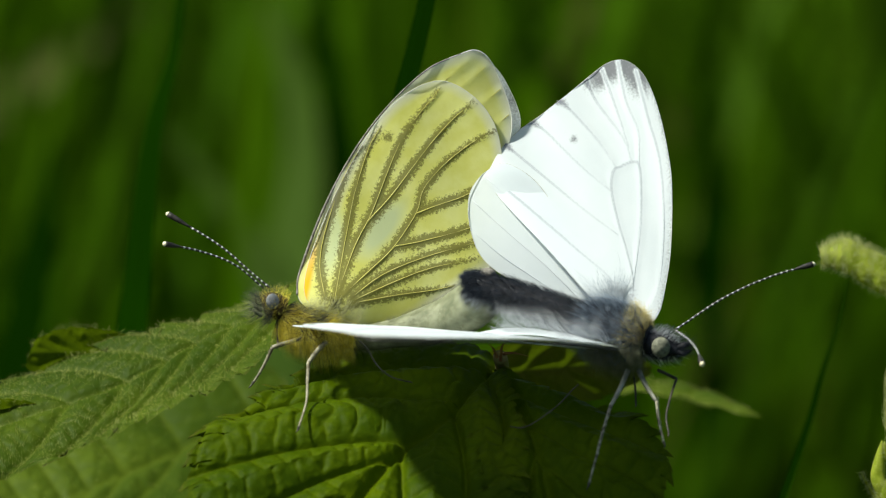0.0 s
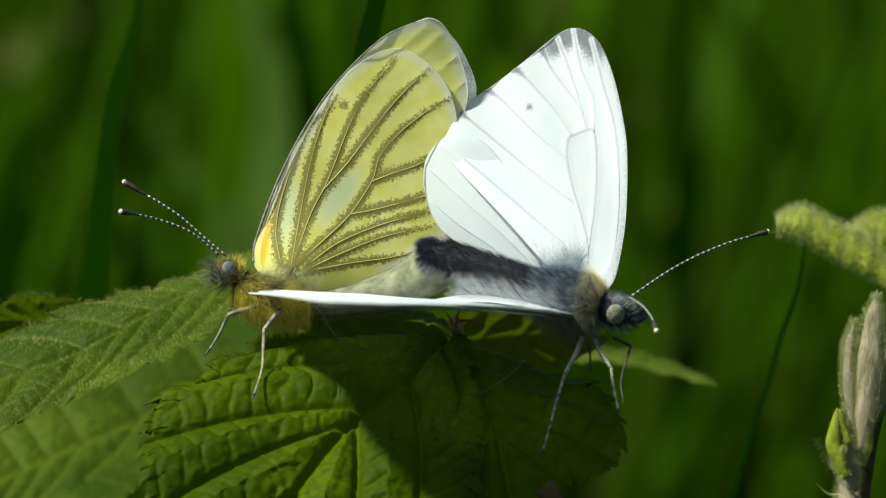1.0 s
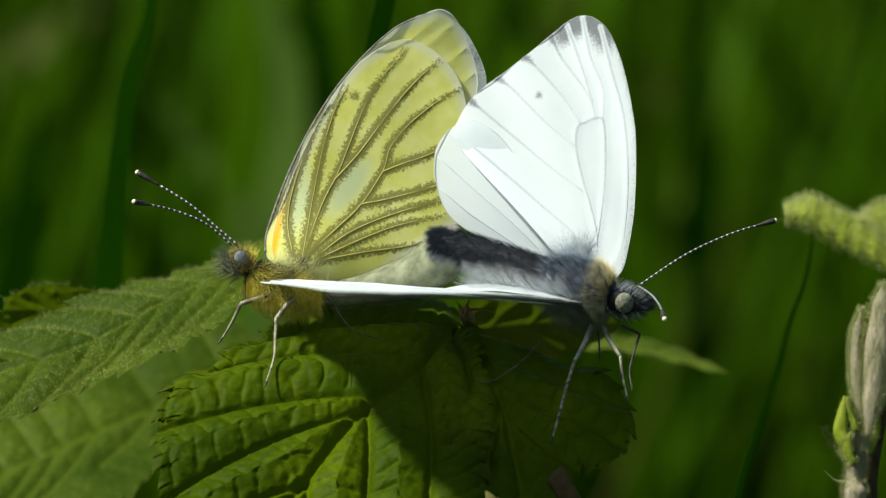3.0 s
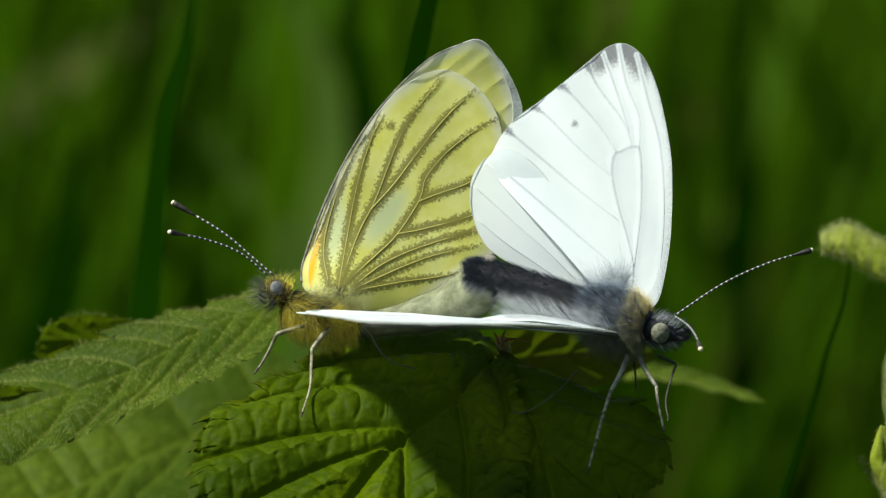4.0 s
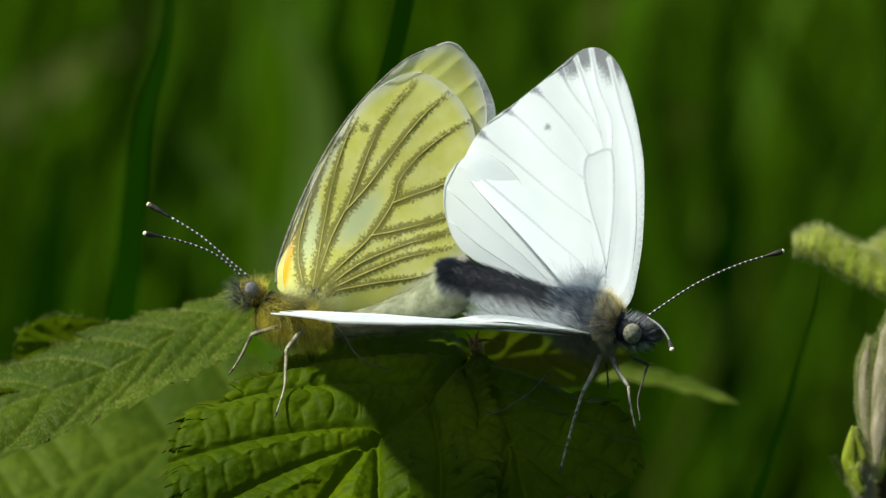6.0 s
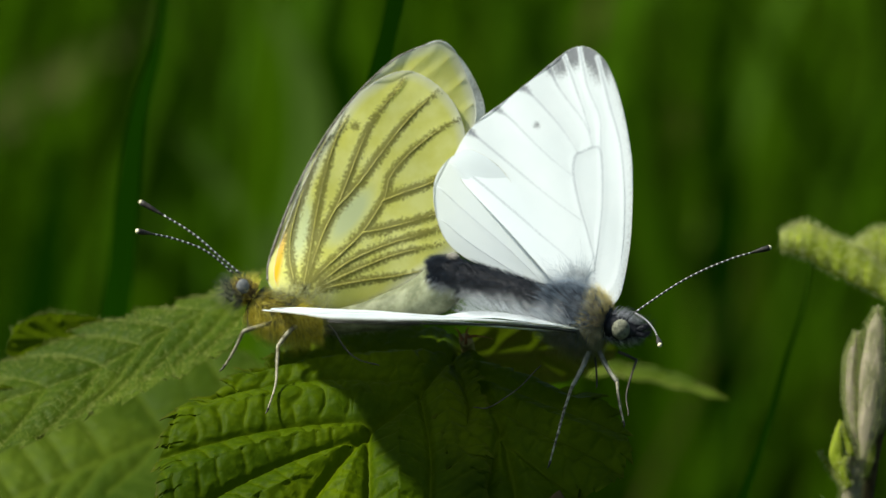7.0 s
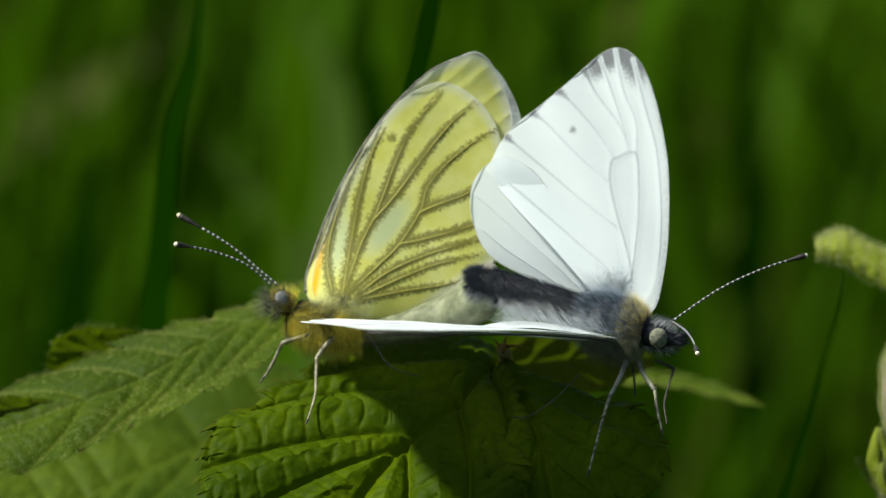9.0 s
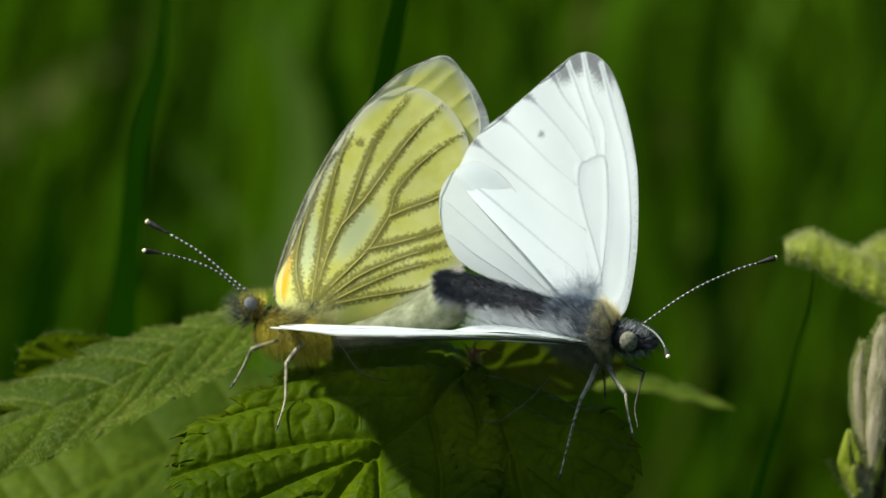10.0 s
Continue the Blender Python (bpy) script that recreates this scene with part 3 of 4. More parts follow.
def build_bramble():
    base = K(5.17, -8.24, 4)
    plant = thing("bramble_plant", Vector((base.x + 0.02, base.y + 0.03, GROUND)), "green bramble plant with toothed quilted leaves", "plant")
    fork = K(5.63, -12.06, 16)
    cane_top = K(8.19, -14.85, 34)
    cane = [Vector((cane_top.x + 0.01, cane_top.y + 0.02, GROUND - 0.01)), Vector((cane_top.x + 0.006, cane_top.y + 0.02, -0.2)), Vector((cane_top.x, cane_top.y + 0.006, -0.09)), cane_top]
    part("cane", tube(spline(cane, 10), lambda t: 0.0026 - 0.0012 * t, 10), M["cane"], plant, "green bramble cane")
    part("petiole", tube(spline([cane_top, fork, K(5.4, -9.26, 7), base], 6), 0.0006, 8), M["cane"], plant, "thin leaf stalk")
    # the two front leaflets hang over one crest, bending down towards the viewer
    th0, bend, low = radians(5), 0.0262, radians(-11)
    g0 = (low - th0) / bend

    def drape(x, g, h):
        th = max(th0 + bend * g, low)
        y = -(math.sin(th) - math.sin(th0)) / bend
        z = (math.cos(th) - math.cos(th0)) / bend - 0.010 * max(0.0, abs(x + 4) - 12) ** 2
        if g < g0:
            y, z = y - (g - g0) * math.cos(th), z - (g - g0) * math.sin(th)
        return base + Vector((x, y - h * math.sin(th), z + h * math.cos(th))) * 0.001
    veined_leaf("leaf", [(-0.2, -2.4), (-4, -4.2), (-8.5, -4.0), (-13, -1.4), (-17.5, 2.6), (-20.6, 6.6), (-23.6, 10.4), (-25.2, 14.5), (-25.2, 19), (-24.6, 23.5), (-24.4, 28), (-22.6, 33), (-19, 37), (-14, 36), (-8, 34.5), (-3, 31.5), (0.4, 28), (1.4, 24), (1.7, 18), (1.4, 10), (0.9, 4)],
                (-9.5, 15), [(-0.2, -1.4), (-3.8, 7.5), (-8.1, 13.3), (-13.3, 21.9), (-16.1, 26.3), (-18.6, 36)],
                [[(-0.8, 0.4), (-7, 0.4), (-13, 1.6), (-17.5, 3.4)], [(-3.2, 6.2), (-9.8, 5.9), (-16.9, 6.6), (-20.8, 7.7)], [(-7.4, 12.3), (-10.1, 12.0), (-16.8, 13.2), (-21.6, 14.6), (-25.4, 15.5)],
                 [(-8.5, 14.0), (-15, 17), (-20.2, 20.2), (-24.7, 23.3)], [(-13.3, 21.9), (-16.6, 23.3), (-20.6, 26.1), (-24, 29.5)], [(-16.1, 26.3), (-19, 30), (-21, 34)],
                 [(-3.8, 7.5), (-2.9, 16.6), (-3.3, 25.4), (-3.6, 31)], [(-8.1, 13.5), (-8, 19.7), (-8.4, 26.2), (-9, 34)], [(-12.9, 21.4), (-12.9, 26.2), (-13.5, 35)], [(-1.2, 2.5), (0.1, 8), (0.7, 14)]],
                lambda x, g, h: drape(x, g, h - 1.0), M["leaf"], plant, "dark green bramble leaf with sunken veins", quilt=1.3, broad=2.3, tooth=(3.1, 1.5), seed=3, step=0.16, rings=110, curl=-0.4)
    veined_leaf("leaf", [(0, -0.6), (3.6, 3.2), (7.8, 5.7), (9.9, 7.2), (12.4, 10.4), (13.5, 14.6), (13.0, 17.4), (11.8, 19.6), (9.6, 20.2), (8.2, 22), (6, 24.6), (4.5, 25), (2.6, 23.6), (0.2, 22), (-1.8, 16), (-1.8, 8)],
                (5.5, 12), [(-0.2, -1.4), (0, 1.5), (2.4, 10.3), (3.7, 17.9), (4.6, 24.8)],
                [[(0.3, 3), (6.2, 8.2), (12.4, 12.6)], [(1.6, 8.2), (6.1, 13.2), (12.8, 17.6)], [(3, 14), (6.4, 18), (9.5, 20.6)], [(0, 0), (5, 3), (9, 7)], [(1, 6), (-0.5, 12)], [(2.8, 12.5), (1.5, 20)]],
                lambda x, g, h: drape(x, g, h - 1.5), M["leaf"], plant, "dark green bramble leaf with a toothed brown-tipped edge", quilt=0.9, broad=2.0, seed=13, tooth=(2.9, 1.35), step=0.16)
    part("dry_tip", tube(spline([K(12.5, -21.5, -13), K(13.88, -23.70, -14), K(14.96, -25.23, -14.4), K(15.6, -27.18, -14)], 6), lambda t: 0.0011 - 0.0005 * t, 9, None, 0.35), M["dry"], plant, "curled brown dry leaf tip")
    # side leaflet, pale and downy
    b2 = K(-10.43, -5.17, 10)
    ea2 = (K(-41.16, -15.5, 8) - b2).normalized()
    n2 = Vector((-0.03, -0.2, 0.97))
    n2 = (n2 - ea2 * n2.dot(ea2)).normalized()
    eb2 = n2.cross(ea2)
    mid2 = [(-1, -3.2), (3.3, -3.1), (8.5, -2.3), (13, -0.7), (18.2, 0.6), (26, 1), (40, 1)]
    veined_leaf("leaf", [(-2, -3), (-1, -6.2), (3.9, -7.2), (9.4, -6.4), (14, -7.4), (18, -7.0), (22, -6.8), (27, -6.6), (34, -6), (42, -2), (44, 2), (40, 6), (34, 7.6), (27.2, 7.9), (20.2, 7.4), (15, 6.9), (9.3, 6.1), (5.9, 5.4), (2, 3.0), (-1.5, 0)],
                (16, 1), mid2, pinnate(mid2, (0.06, 0.16, 0.26, 0.37, 0.48, 0.60, 0.74, 0.88), 7.0, 7.2),
                lambda a, b, h: b2 + (ea2 * a + eb2 * b + n2 * (h - 0.012 * b * b)) * 0.001, M["leafpale"], plant, "pale green downy bramble leaf", quilt=0.42, broad=1.0, cross=1.2,
                tooth=(4.2, 2.3), seed=8, step=0.16, rings=90, down=6500, fuzz=0.0005)
    # its upper lobe, folded up
    veined_leaf("leaf", [(-20.8, -8.2), (-24.2, -6.8), (-27.5, -6.2), (-30, -6.1), (-32.3, -7.0), (-33, -8.3), (-33, -9.6), (-30, -10.2), (-27, -9.9)],
                (-29, -8.3), [(-24.8, -8.8), (-29, -8.2), (-32.8, -8.2)], [[(-26.5, -8.6), (-28, -7), (-28.6, -6.6)], [(-28.6, -8.2), (-30.6, -6.9), (-31.2, -6.7)], [(-30.4, -8.2), (-32.2, -7.4)], [(-27, -8.5), (-29, -9.6)], [(-29.5, -8.2), (-31.6, -9.5)]],
                lambda x, y, h: K(x, y, 20 - 0.75 * (y + 9) - h * 0.8), M["leaf"], plant, "dark folded lobe with a pale downy rim", quilt=0.55, broad=0.7, cross=1.0, tooth=(1.6, 0.3), seed=31, step=0.12, rings=40, down=500, fuzz=0.0007)
    veined_leaf("leaf", [(-30.6, -13.2), (-32.4, -12.3), (-36, -11.8), (-40, -12), (-41, -13.4), (-38, -14.2), (-33, -14.1)],
                (-35.6, -13.1), [(-30.6, -13.2), (-36, -13), (-41, -13)], [[(-33, -13), (-34.6, -12.1)], [(-35.5, -13), (-37.4, -12)], [(-34.5, -13.1), (-36.4, -14)]],
                lambda x, y, h: K(x, y, 9 - 0.7 * (y + 13) - h * 0.8), M["leaf"], plant, "dark folded leaf lobe", quilt=0.4, broad=0.6, cross=1.0, tooth=(1.6, 0.3), seed=33, step=0.14, rings=30, down=250)
    # leaf lower down, out of focus
    mid3 = [(-12.6, -11.6), (-25, -18), (-31, -20.5), (-38, -23.5)]
    veined_leaf("leaf", [(-12.2, -10.2), (-17, -9.4), (-29, -10.5), (-36, -13.4), (-41, -18), (-39, -25), (-33, -28), (-28, -27), (-23.4, -24.8), (-20.4, -22), (-15.8, -17.0), (-12.6, -13)],
                (-29, -20), mid3, pinnate(mid3, (0.06, 0.2, 0.34, 0.48, 0.62, 0.76), -4.6, 5.6),
                lambda x, y, h: K(x, y, 42 + 1.6 * (y + 19)) + Vector((0, 0, h * 0.001)), M["leafpale"], plant, "pale green lower bramble leaf", quilt=0.5, broad=1.6, cross=1.8, tooth=(3.2, 1.0), seed=12, rings=60, down=800)
    # a leaf behind the joint, its shade put into the dull olive colour
    mid7 = [(3, -10), (8, -9.4), (13, -9), (17.4, -9.2)]
    veined_leaf("leaf", [(2.6, -10), (5, -7.6), (9, -6.6), (13, -6.8), (16, -7.6), (17.6, -9.2), (16, -10.6), (12, -12), (6, -12.2)],
                (10, -9.4), mid7, pinnate(mid7, (0.1, 0.3, 0.5, 0.7), 2.6, 2.2),
                lambda x, y, h: K(x, y, 22 - 0.5 * (y + 9) - h), M["olive"], plant, "bramble leaf behind the joint, shade in its olive colour", quilt=0.5, broad=1.0, cross=1.4, tooth=(2.2, 0.5), seed=41, rings=40)
    # leaf tip behind
    mid4 = [(7, -11), (10, -10.4), (14.6, -10.3), (19, -10.8), (23, -11.9), (26.9, -13.2)]
    veined_leaf("leaf", [(6.8, -11.2), (10, -9.9), (15, -9.8), (19, -10.2), (23, -11.3), (26.9, -13.2), (23, -12.3), (19, -11.2), (15, -10.9), (10, -11.2)],
                (16, -10.4), mid4, pinnate(mid4, (0.1, 0.25, 0.4, 0.55, 0.7, 0.85), 1.6, 0.8),
                lambda x, y, h: K(x, y, 54 + 2.5 * (y + 11)) + Vector((0, 0, h * 0.001)), M["leafpale"], plant, "green leaf tip behind the white butterfly", quilt=0.4, broad=0.8, cross=1.2, tooth=(1.8, 0.3), seed=15, rings=40, down=700)
    part("petiole", tube(spline([fork, fork.lerp(b2, 0.5) + Vector((0, 0.004, -0.003)), b2 + Vector((0, 0.002, -0.0015))], 6), 0.0005, 8), M["cane"], plant, "thin leaf stalk")
    part("petiole", tube(spline([cane[2], K(-2, -20, 52), K(-8, -14, 56), K(-12.6, -11.6, 54)], 6), 0.0005, 8), M["cane"], plant, "thin leaf stalk")
    # reddish stipules at the joint, and a thin dry thread lying on the leaf
    for pts in ([K(5.2, -8.6, 2), K(5.30, -7.5, 1.6), K(5.7, -6.9, 1.4)], [K(5.4, -8.0, 1.6), K(6.33, -7.95, 1.2), K(7.5, -8.2, 0.8)], [K(4.9, -8.3, 1.6), K(4.6, -7.6, 1.2), K(4.2, -7.2, 1.2)]):
        part("stipule", tube(spline(pts, 5), lambda t: 0.00016 * max(0.15, 1 - t), 7), M["red"], plant, "reddish little stipule")
    part("thread", tube(spline([drape(0.6, 12.6, 1.0), drape(1.8, 12.9, 1.2), drape(3.4, 11.6, 1.3), drape(4.7, 10.0, 1.3), drape(5.5, 8.7, 1.4), drape(6.2, 8.4, 2.0)], 6), 0.00006, 6), M["foot"], plant, "thin dark dry thread on the leaf")


build_bramble()


def build_shoot():
    foot = K(34.73, -24.16, 12)
    shoot = thing("bramble_shoot", Vector((foot.x, foot.y + 0.01, GROUND)), "young bramble shoot with pinkish bracts and a downy unfolding leaf", "plant")
    low = Vector((foot.x - 0.001, foot.y + 0.002, -0.06))
    stem = [Vector((foot.x - 0.004, foot.y + 0.01, GROUND - 0.01)), Vector((foot.x - 0.003, foot.y + 0.008, -0.22)), Vector((foot.x - 0.002, foot.y + 0.004, -0.12)), low, K(37.01, -25.85, 10), K(37.18, -22.60, 10), K(37.64, -19.81, 10), K(38.09, -17.2, 10)]
    path = spline(stem, 10)
    st = part("stem", tube(path, lambda t: 0.0016 - 0.0010 * t, 10), M["bract"], shoot, "greyish-pink downy shoot stem")
    part("hairs", hairs(body_spots(path, lambda t: 0.0016 - 0.0010 * t, 2400, 0.55, 1.0), 0.0006, 0.000012, Vector((0, 0, 0.2)), 0.8), M["down"], st, "fine pale down")
    back = spline([low.lerp(K(38.27, -25.85, 12), 0.5), K(38.27, -25.85, 12), K(38.58, -21.67, 12), K(39.40, -17.02, 12), K(40.09, -14.70, 12)], 8)
    part("stem", tube(back, lambda t: 0.0009 - 0.0005 * t, 8), M["dry"], shoot, "brown side stem")
    swell = ((0.30, 1.0, 1.15, 0.8, 0.06), (0.34, 0.5, 0.5, 0.06), (0.3, 0.62, 0.66, 0.1))
    for pts, prof in (
        ([K(38.37, -18.42, 9), K(38.82, -14.71, 9), K(39.14, -10.99, 9), K(39.41, -7.74, 9), K(39.63, -5.33, 9)], swell[0]),
        ([K(37.90, -17.03, 9.5), K(37.38, -13.32, 9.5), K(37.46, -10.07, 9.5), K(37.92, -7.51, 9.5)], swell[1]),
        ([K(38.56, -17.03, 11), K(39.85, -14.24, 11), K(40.87, -10.99, 11), K(41.69, -7.74, 11)], swell[2]),
    ):
        path, rad = loft(pts, prof)
        br = part("bract", tube(path, rad, 14, None, 0.7), M["bract"], shoot, "pinkish grooved bract")
        part("hairs", hairs(body_spots(path, rad, 2200, 0, 0.97), 0.0006, 0.000011, Vector((0, 0, 0.5)), 0.7), M["down"], br, "fine pale down")
    for pts, w in (
        ([K(36.98, -19.82, 9), K(36.14, -18.19, 9), K(36.23, -16.57, 9), K(36.41, -14.94, 9)], 1.3),
        ([K(37.44, -17.96, 9), K(36.78, -16.10, 9), K(36.60, -15.0, 9)], 0.7),
        ([K(37.2, -20.6, 8.6), K(36.7, -19.4, 8.6), K(36.9, -17.9, 8.6)], 0.8),
        ([K(38.4, -19.6, 11.4), K(39.0, -17.6, 11.4), K(39.1, -16.0, 11.4)], 0.9),
        ([K(36.99, -20.74, 9.5), K(36.24, -19.82, 9.5), K(35.96, -18.66, 9.5)], 0.35),
        ([K(35.98, -19.82, 11), K(35.22, -18.43, 11), K(34.66, -17.41, 11)], 0.3),
    ):
        path = spline(pts, 7)
        sp = part("stipule", tube(path, lambda t, w=w: w * 0.0005 * max(0.04, math.sin(math.pi * min(1, 0.3 + 0.7 * t))) ** 0.8, 8, None, 0.6), M["young"], shoot, "yellow-green narrow stipule")
        part("hairs", hairs(body_spots(path, lambda t, w=w: w * 0.0004 * (1 - t), 260, 0, 0.95), 0.0006, 0.000011, jitter=0.7), M["down"], sp)
    for pts in ([K(36.81, -22.14, 9.5), K(35.69, -21.95, 9.5), K(34.76, -21.12, 9.5)], [K(36.5, -25.2, 9.5), K(35.6, -24.9, 9.5), K(34.9, -24.2, 9.5)]):
        part("thorn", tube(spline(pts, 5), lambda t: 0.00022 * max(0.08, 1 - t), 7), M["down"], shoot, "pale slender thorn")
    ribbon([K(31.30, 0.69, 20), K(32.41, 1.16, 20), K(33.57, 1.53, 20), K(35.20, 0.79, 20), K(37.06, -0.13, 20), K(38.92, -1.33, 20), K(41.16, -3.55, 20), K(43.12, -5.87, 20)],
           [K(31.38, -0.52, 17), K(32.41, -0.98, 17), K(33.57, -1.35, 17), K(35.20, -2.36, 17), K(37.06, -3.29, 17), K(38.92, -4.12, 17), K(41.15, -5.69, 17), K(43.11, -7.73, 17)],
           1.3, M["young"], shoot, "young_leaf", "downy yellow-green folded young leaf", 2600)
    ribbon([K(36.98, -0.41, 23), K(38.00, 0.15, 23), K(39.02, 0.90, 23), K(40.23, 1.18, 23), K(41.71, 1.65, 23), K(43.57, 2.03, 23)],
           [K(36.97, -0.22, 20.5), K(37.99, -0.87, 20.5), K(39.02, -1.52, 20.5), K(40.23, -2.72, 20.5), K(41.72, -4.48, 20.5), K(43.59, -6.42, 20.5)],
           0.5, M["young"], shoot, "young_leaf", "downy yellow-green young leaf", 1800)
    part("petiole", tube(spline([K(40.09, -14.70, 12), K(42.4, -10.5, 14), K(43.12, -6.6, 18.5)], 6), 0.0006, 8), M["young"], shoot)


build_shoot()


# ---- butterflies ----
def limb(pts, r0, r1, mat, parent, name="leg", foot=True, sides=7):
    path = spline(pts, 7)
    ob = part(name, tube(path, lambda t: (r0 + (r1 - r0) * t) * 0.8, sides), mat, parent)
    if foot:
        way = (pts[-1] - pts[-2]).normalized()
        part("foot", tube([pts[-1] - way * 0.0004, pts[-1], pts[-1] + way * 0.0002 + Vector((-0.0001, -0.00012, 0))], lambda t: r1 * (1.25 - 0.8 * t), 6), M["foot"], ob)
    spots = body_spots(path, lambda t: r0 + (r1 - r0) * t, 60, 0.02, 0.95)
    part("bristles", hairs(spots, 0.00022, 0.000009, jitter=0.5, lean=(pts[-1] - pts[0]).normalized() * 0.8), mat, ob)
    return ob


def antenna(pts, parent, club=0.16):
    path = spline(pts, 14)
    n = len(path)
    k = int(n * (1 - club))
    ob = part("antenna", tube(path[:k + 1], 0.000085, 7), M["ant"], parent, "thin antenna ringed black and white")
    part("club", tube(path[k:], lambda t: 0.00009 + 0.00015 * math.sin(min(1.0, t * 1.25) * math.pi / 2) ** 1.5, 9), M["club"], ob, "black antenna club")
    part("tip", ball(path[-1], 0.00021, seg=12), M["clubtip"], ob, "cream antenna tip")
    return ob


def build_female():
    bf = thing("butterfly", K(-8.57, -9.26, 1), "yellow female butterfly with dark dusted veins, wings closed", "butterfly", "pair of butterflies")
    d0 = 4.8
    # abdomen, thorax, head
    path, rad = loft([K(-7.17, -7.0, 2.8), K(-4.0, -6.5, 2.6), K(-0.2, -5.6, 2.0), K(2.8, -4.1, 1.0), K(4.5, -2.5, 0.0)], [0.9, 1.15, 1.65, 1.98, 1.3])
    ab = part("abdomen", tube(path, rad, 18), M["abd"], bf, "pale greyish-green abdomen")
    part("pale_fur", hairs(body_spots(path, rad, 2600), 0.0005, 0.000008, Vector((0.9, 0, -0.1)), 0.35), M["abdfur"], ab, "short pale fur")
    part("tip", ball(K(4.1, -1.54, -0.6), 0.0007, (1.0, 0.9, 0.8)), M["costa_dark"], ab, "olive abdomen tip")
    tp, tr = loft([K(-12.66, -4.98, 0.8), K(-11.13, -6.01, 0.9), K(-9.26, -6.8, 1.0), K(-6.8, -6.94, 1.2)], [1.0, 1.45, 1.5, 0.8])
    th = part("thorax", tube(tp, tr, 20), M["fbody"], bf, "furry yellow thorax")
    part("fur", hairs(body_spots(tp, tr, 5200), 0.0013, 0.000009, Vector((0.25, 0, -0.75)), 0.4), M["ffur"], th, "long yellow fur")
    part("dark_fur", hairs(body_spots(tp, tr, 1500, 0.0, 0.62, keep=lambda n: n.dot(UP) > -0.35), 0.0010, 0.000012, Vector((0.5, 0, -0.3)), 0.5), M["darkfur"], th)
    part("grey_fur", hairs(body_spots(tp, tr, 900, 0.3, 0.95), 0.0012, 0.000008, Vector((0.5, 0, -0.4)), 0.5), M["abdfur"], th, "greyish fur")
    tuft = spline([K(-10.99, -5.35, 0.2), K(-9.73, -4.98, 1.4), K(-8.1, -5.17, 2.2), K(-6.47, -5.63, 2.6)], 6)
    part("root_tuft", hairs(body_spots(tuft, lambda t: 0.0004, 1500), 0.0013, 0.000009, Vector((0.5, -0.2, 0.8)), 0.45), M["palefur2"], th, "pale greenish wing-root hair")
    part("dark_fur", hairs(body_spots(spline([K(-8.66, -4.61, 1.8), K(-8.29, -4.05, 2.2), K(-7.73, -4.98, 2.0)], 5), lambda t: 0.0002, 160), 0.0007, 0.000016, Vector((0.2, 0, 0.6)), 0.6), M["darkfur"], th)
    hp, hr = loft([K(-14.15, -4.38, 0.5), K(-13.45, -4.14, 0.6), K(-12.52, -4.52, 0.8)], [0.7, 1.05, 1.0])
    hd = part("head", tube(hp, hr, 16), M["dry"], bf, "small furry head")
    part("fur", hairs(body_spots(hp, hr, 500), 0.0008, 0.000008, Vector((0.2, 0, 0.5)), 0.5), M["ffur"], hd)
    part("dark_fur", hairs(body_spots(hp, hr, 240, 0.0, 0.7), 0.0014, 0.000011, Vector((-0.9, 0, 0.1)), 0.7), M["darkfur"], hd)
    part("pale_fur", hairs(body_spots(hp, hr, 260, 0.0, 0.7), 0.0015, 0.000008, Vector((-0.9, 0, -0.2)), 0.7), M["abdfur"], hd)
    part("eye", ball(K(-13.41, -3.82, -0.5), 0.00064, (0.85, 0.6, 1.0)), M["feye"], bf, "pale grey round eye")
    for y in (-4.98, -4.52):
        pp, pr = loft([K(-14.25, y, 0.1), K(-14.7, y + 0.25, 0.0), K(-15.0, y + 0.6, -0.1)], [0.22, 0.16, 0.06])
        pl = part("palp", tube(pp, pr, 8), M["abd"], bf)
        part("bristles", hairs(body_spots(pp, pr, 34), 0.0016, 0.000015, Vector((-0.6, 0, 0.2)), 0.7), M["darkfur"], pl)
        part("pale_bristles", hairs(body_spots(pp, pr, 34), 0.0015, 0.000013, Vector((-0.6, 0, 0.0)), 0.8), M["abdfur"], pl)
    antenna([K(-13.64, -2.75, 0.4), K(-15.32, -1.35, 0.6), K(-17.88, 0.79, 1.0), K(-21.93, 3.21, 1.6)], bf)
    antenna([K(-14.15, -2.75, 0.0), K(-16.48, -0.88, -0.4), K(-19.27, 0.19, -0.8), K(-22.21, 0.79, -2.2)], bf)
    # wings
    hind = [(-8.29, -4.98), (-9.73, -4.61), (-10.75, -3.31), (-10.52, -0.88), (-9.12, 3.07), (-7.17, 7.12), (-4.84, 10.99), (-2.28, 13.32), (0.28, 14.2), (2.7, 13.08), (4.47, 10.99), (5.21, 8.33), (5.4, 5.17), (5.17, 1.91), (4.38, -0.79), (2.14, -2.28), (-1.82, -4.98), (-4.38, -5.82), (-6.7, -5.63)]
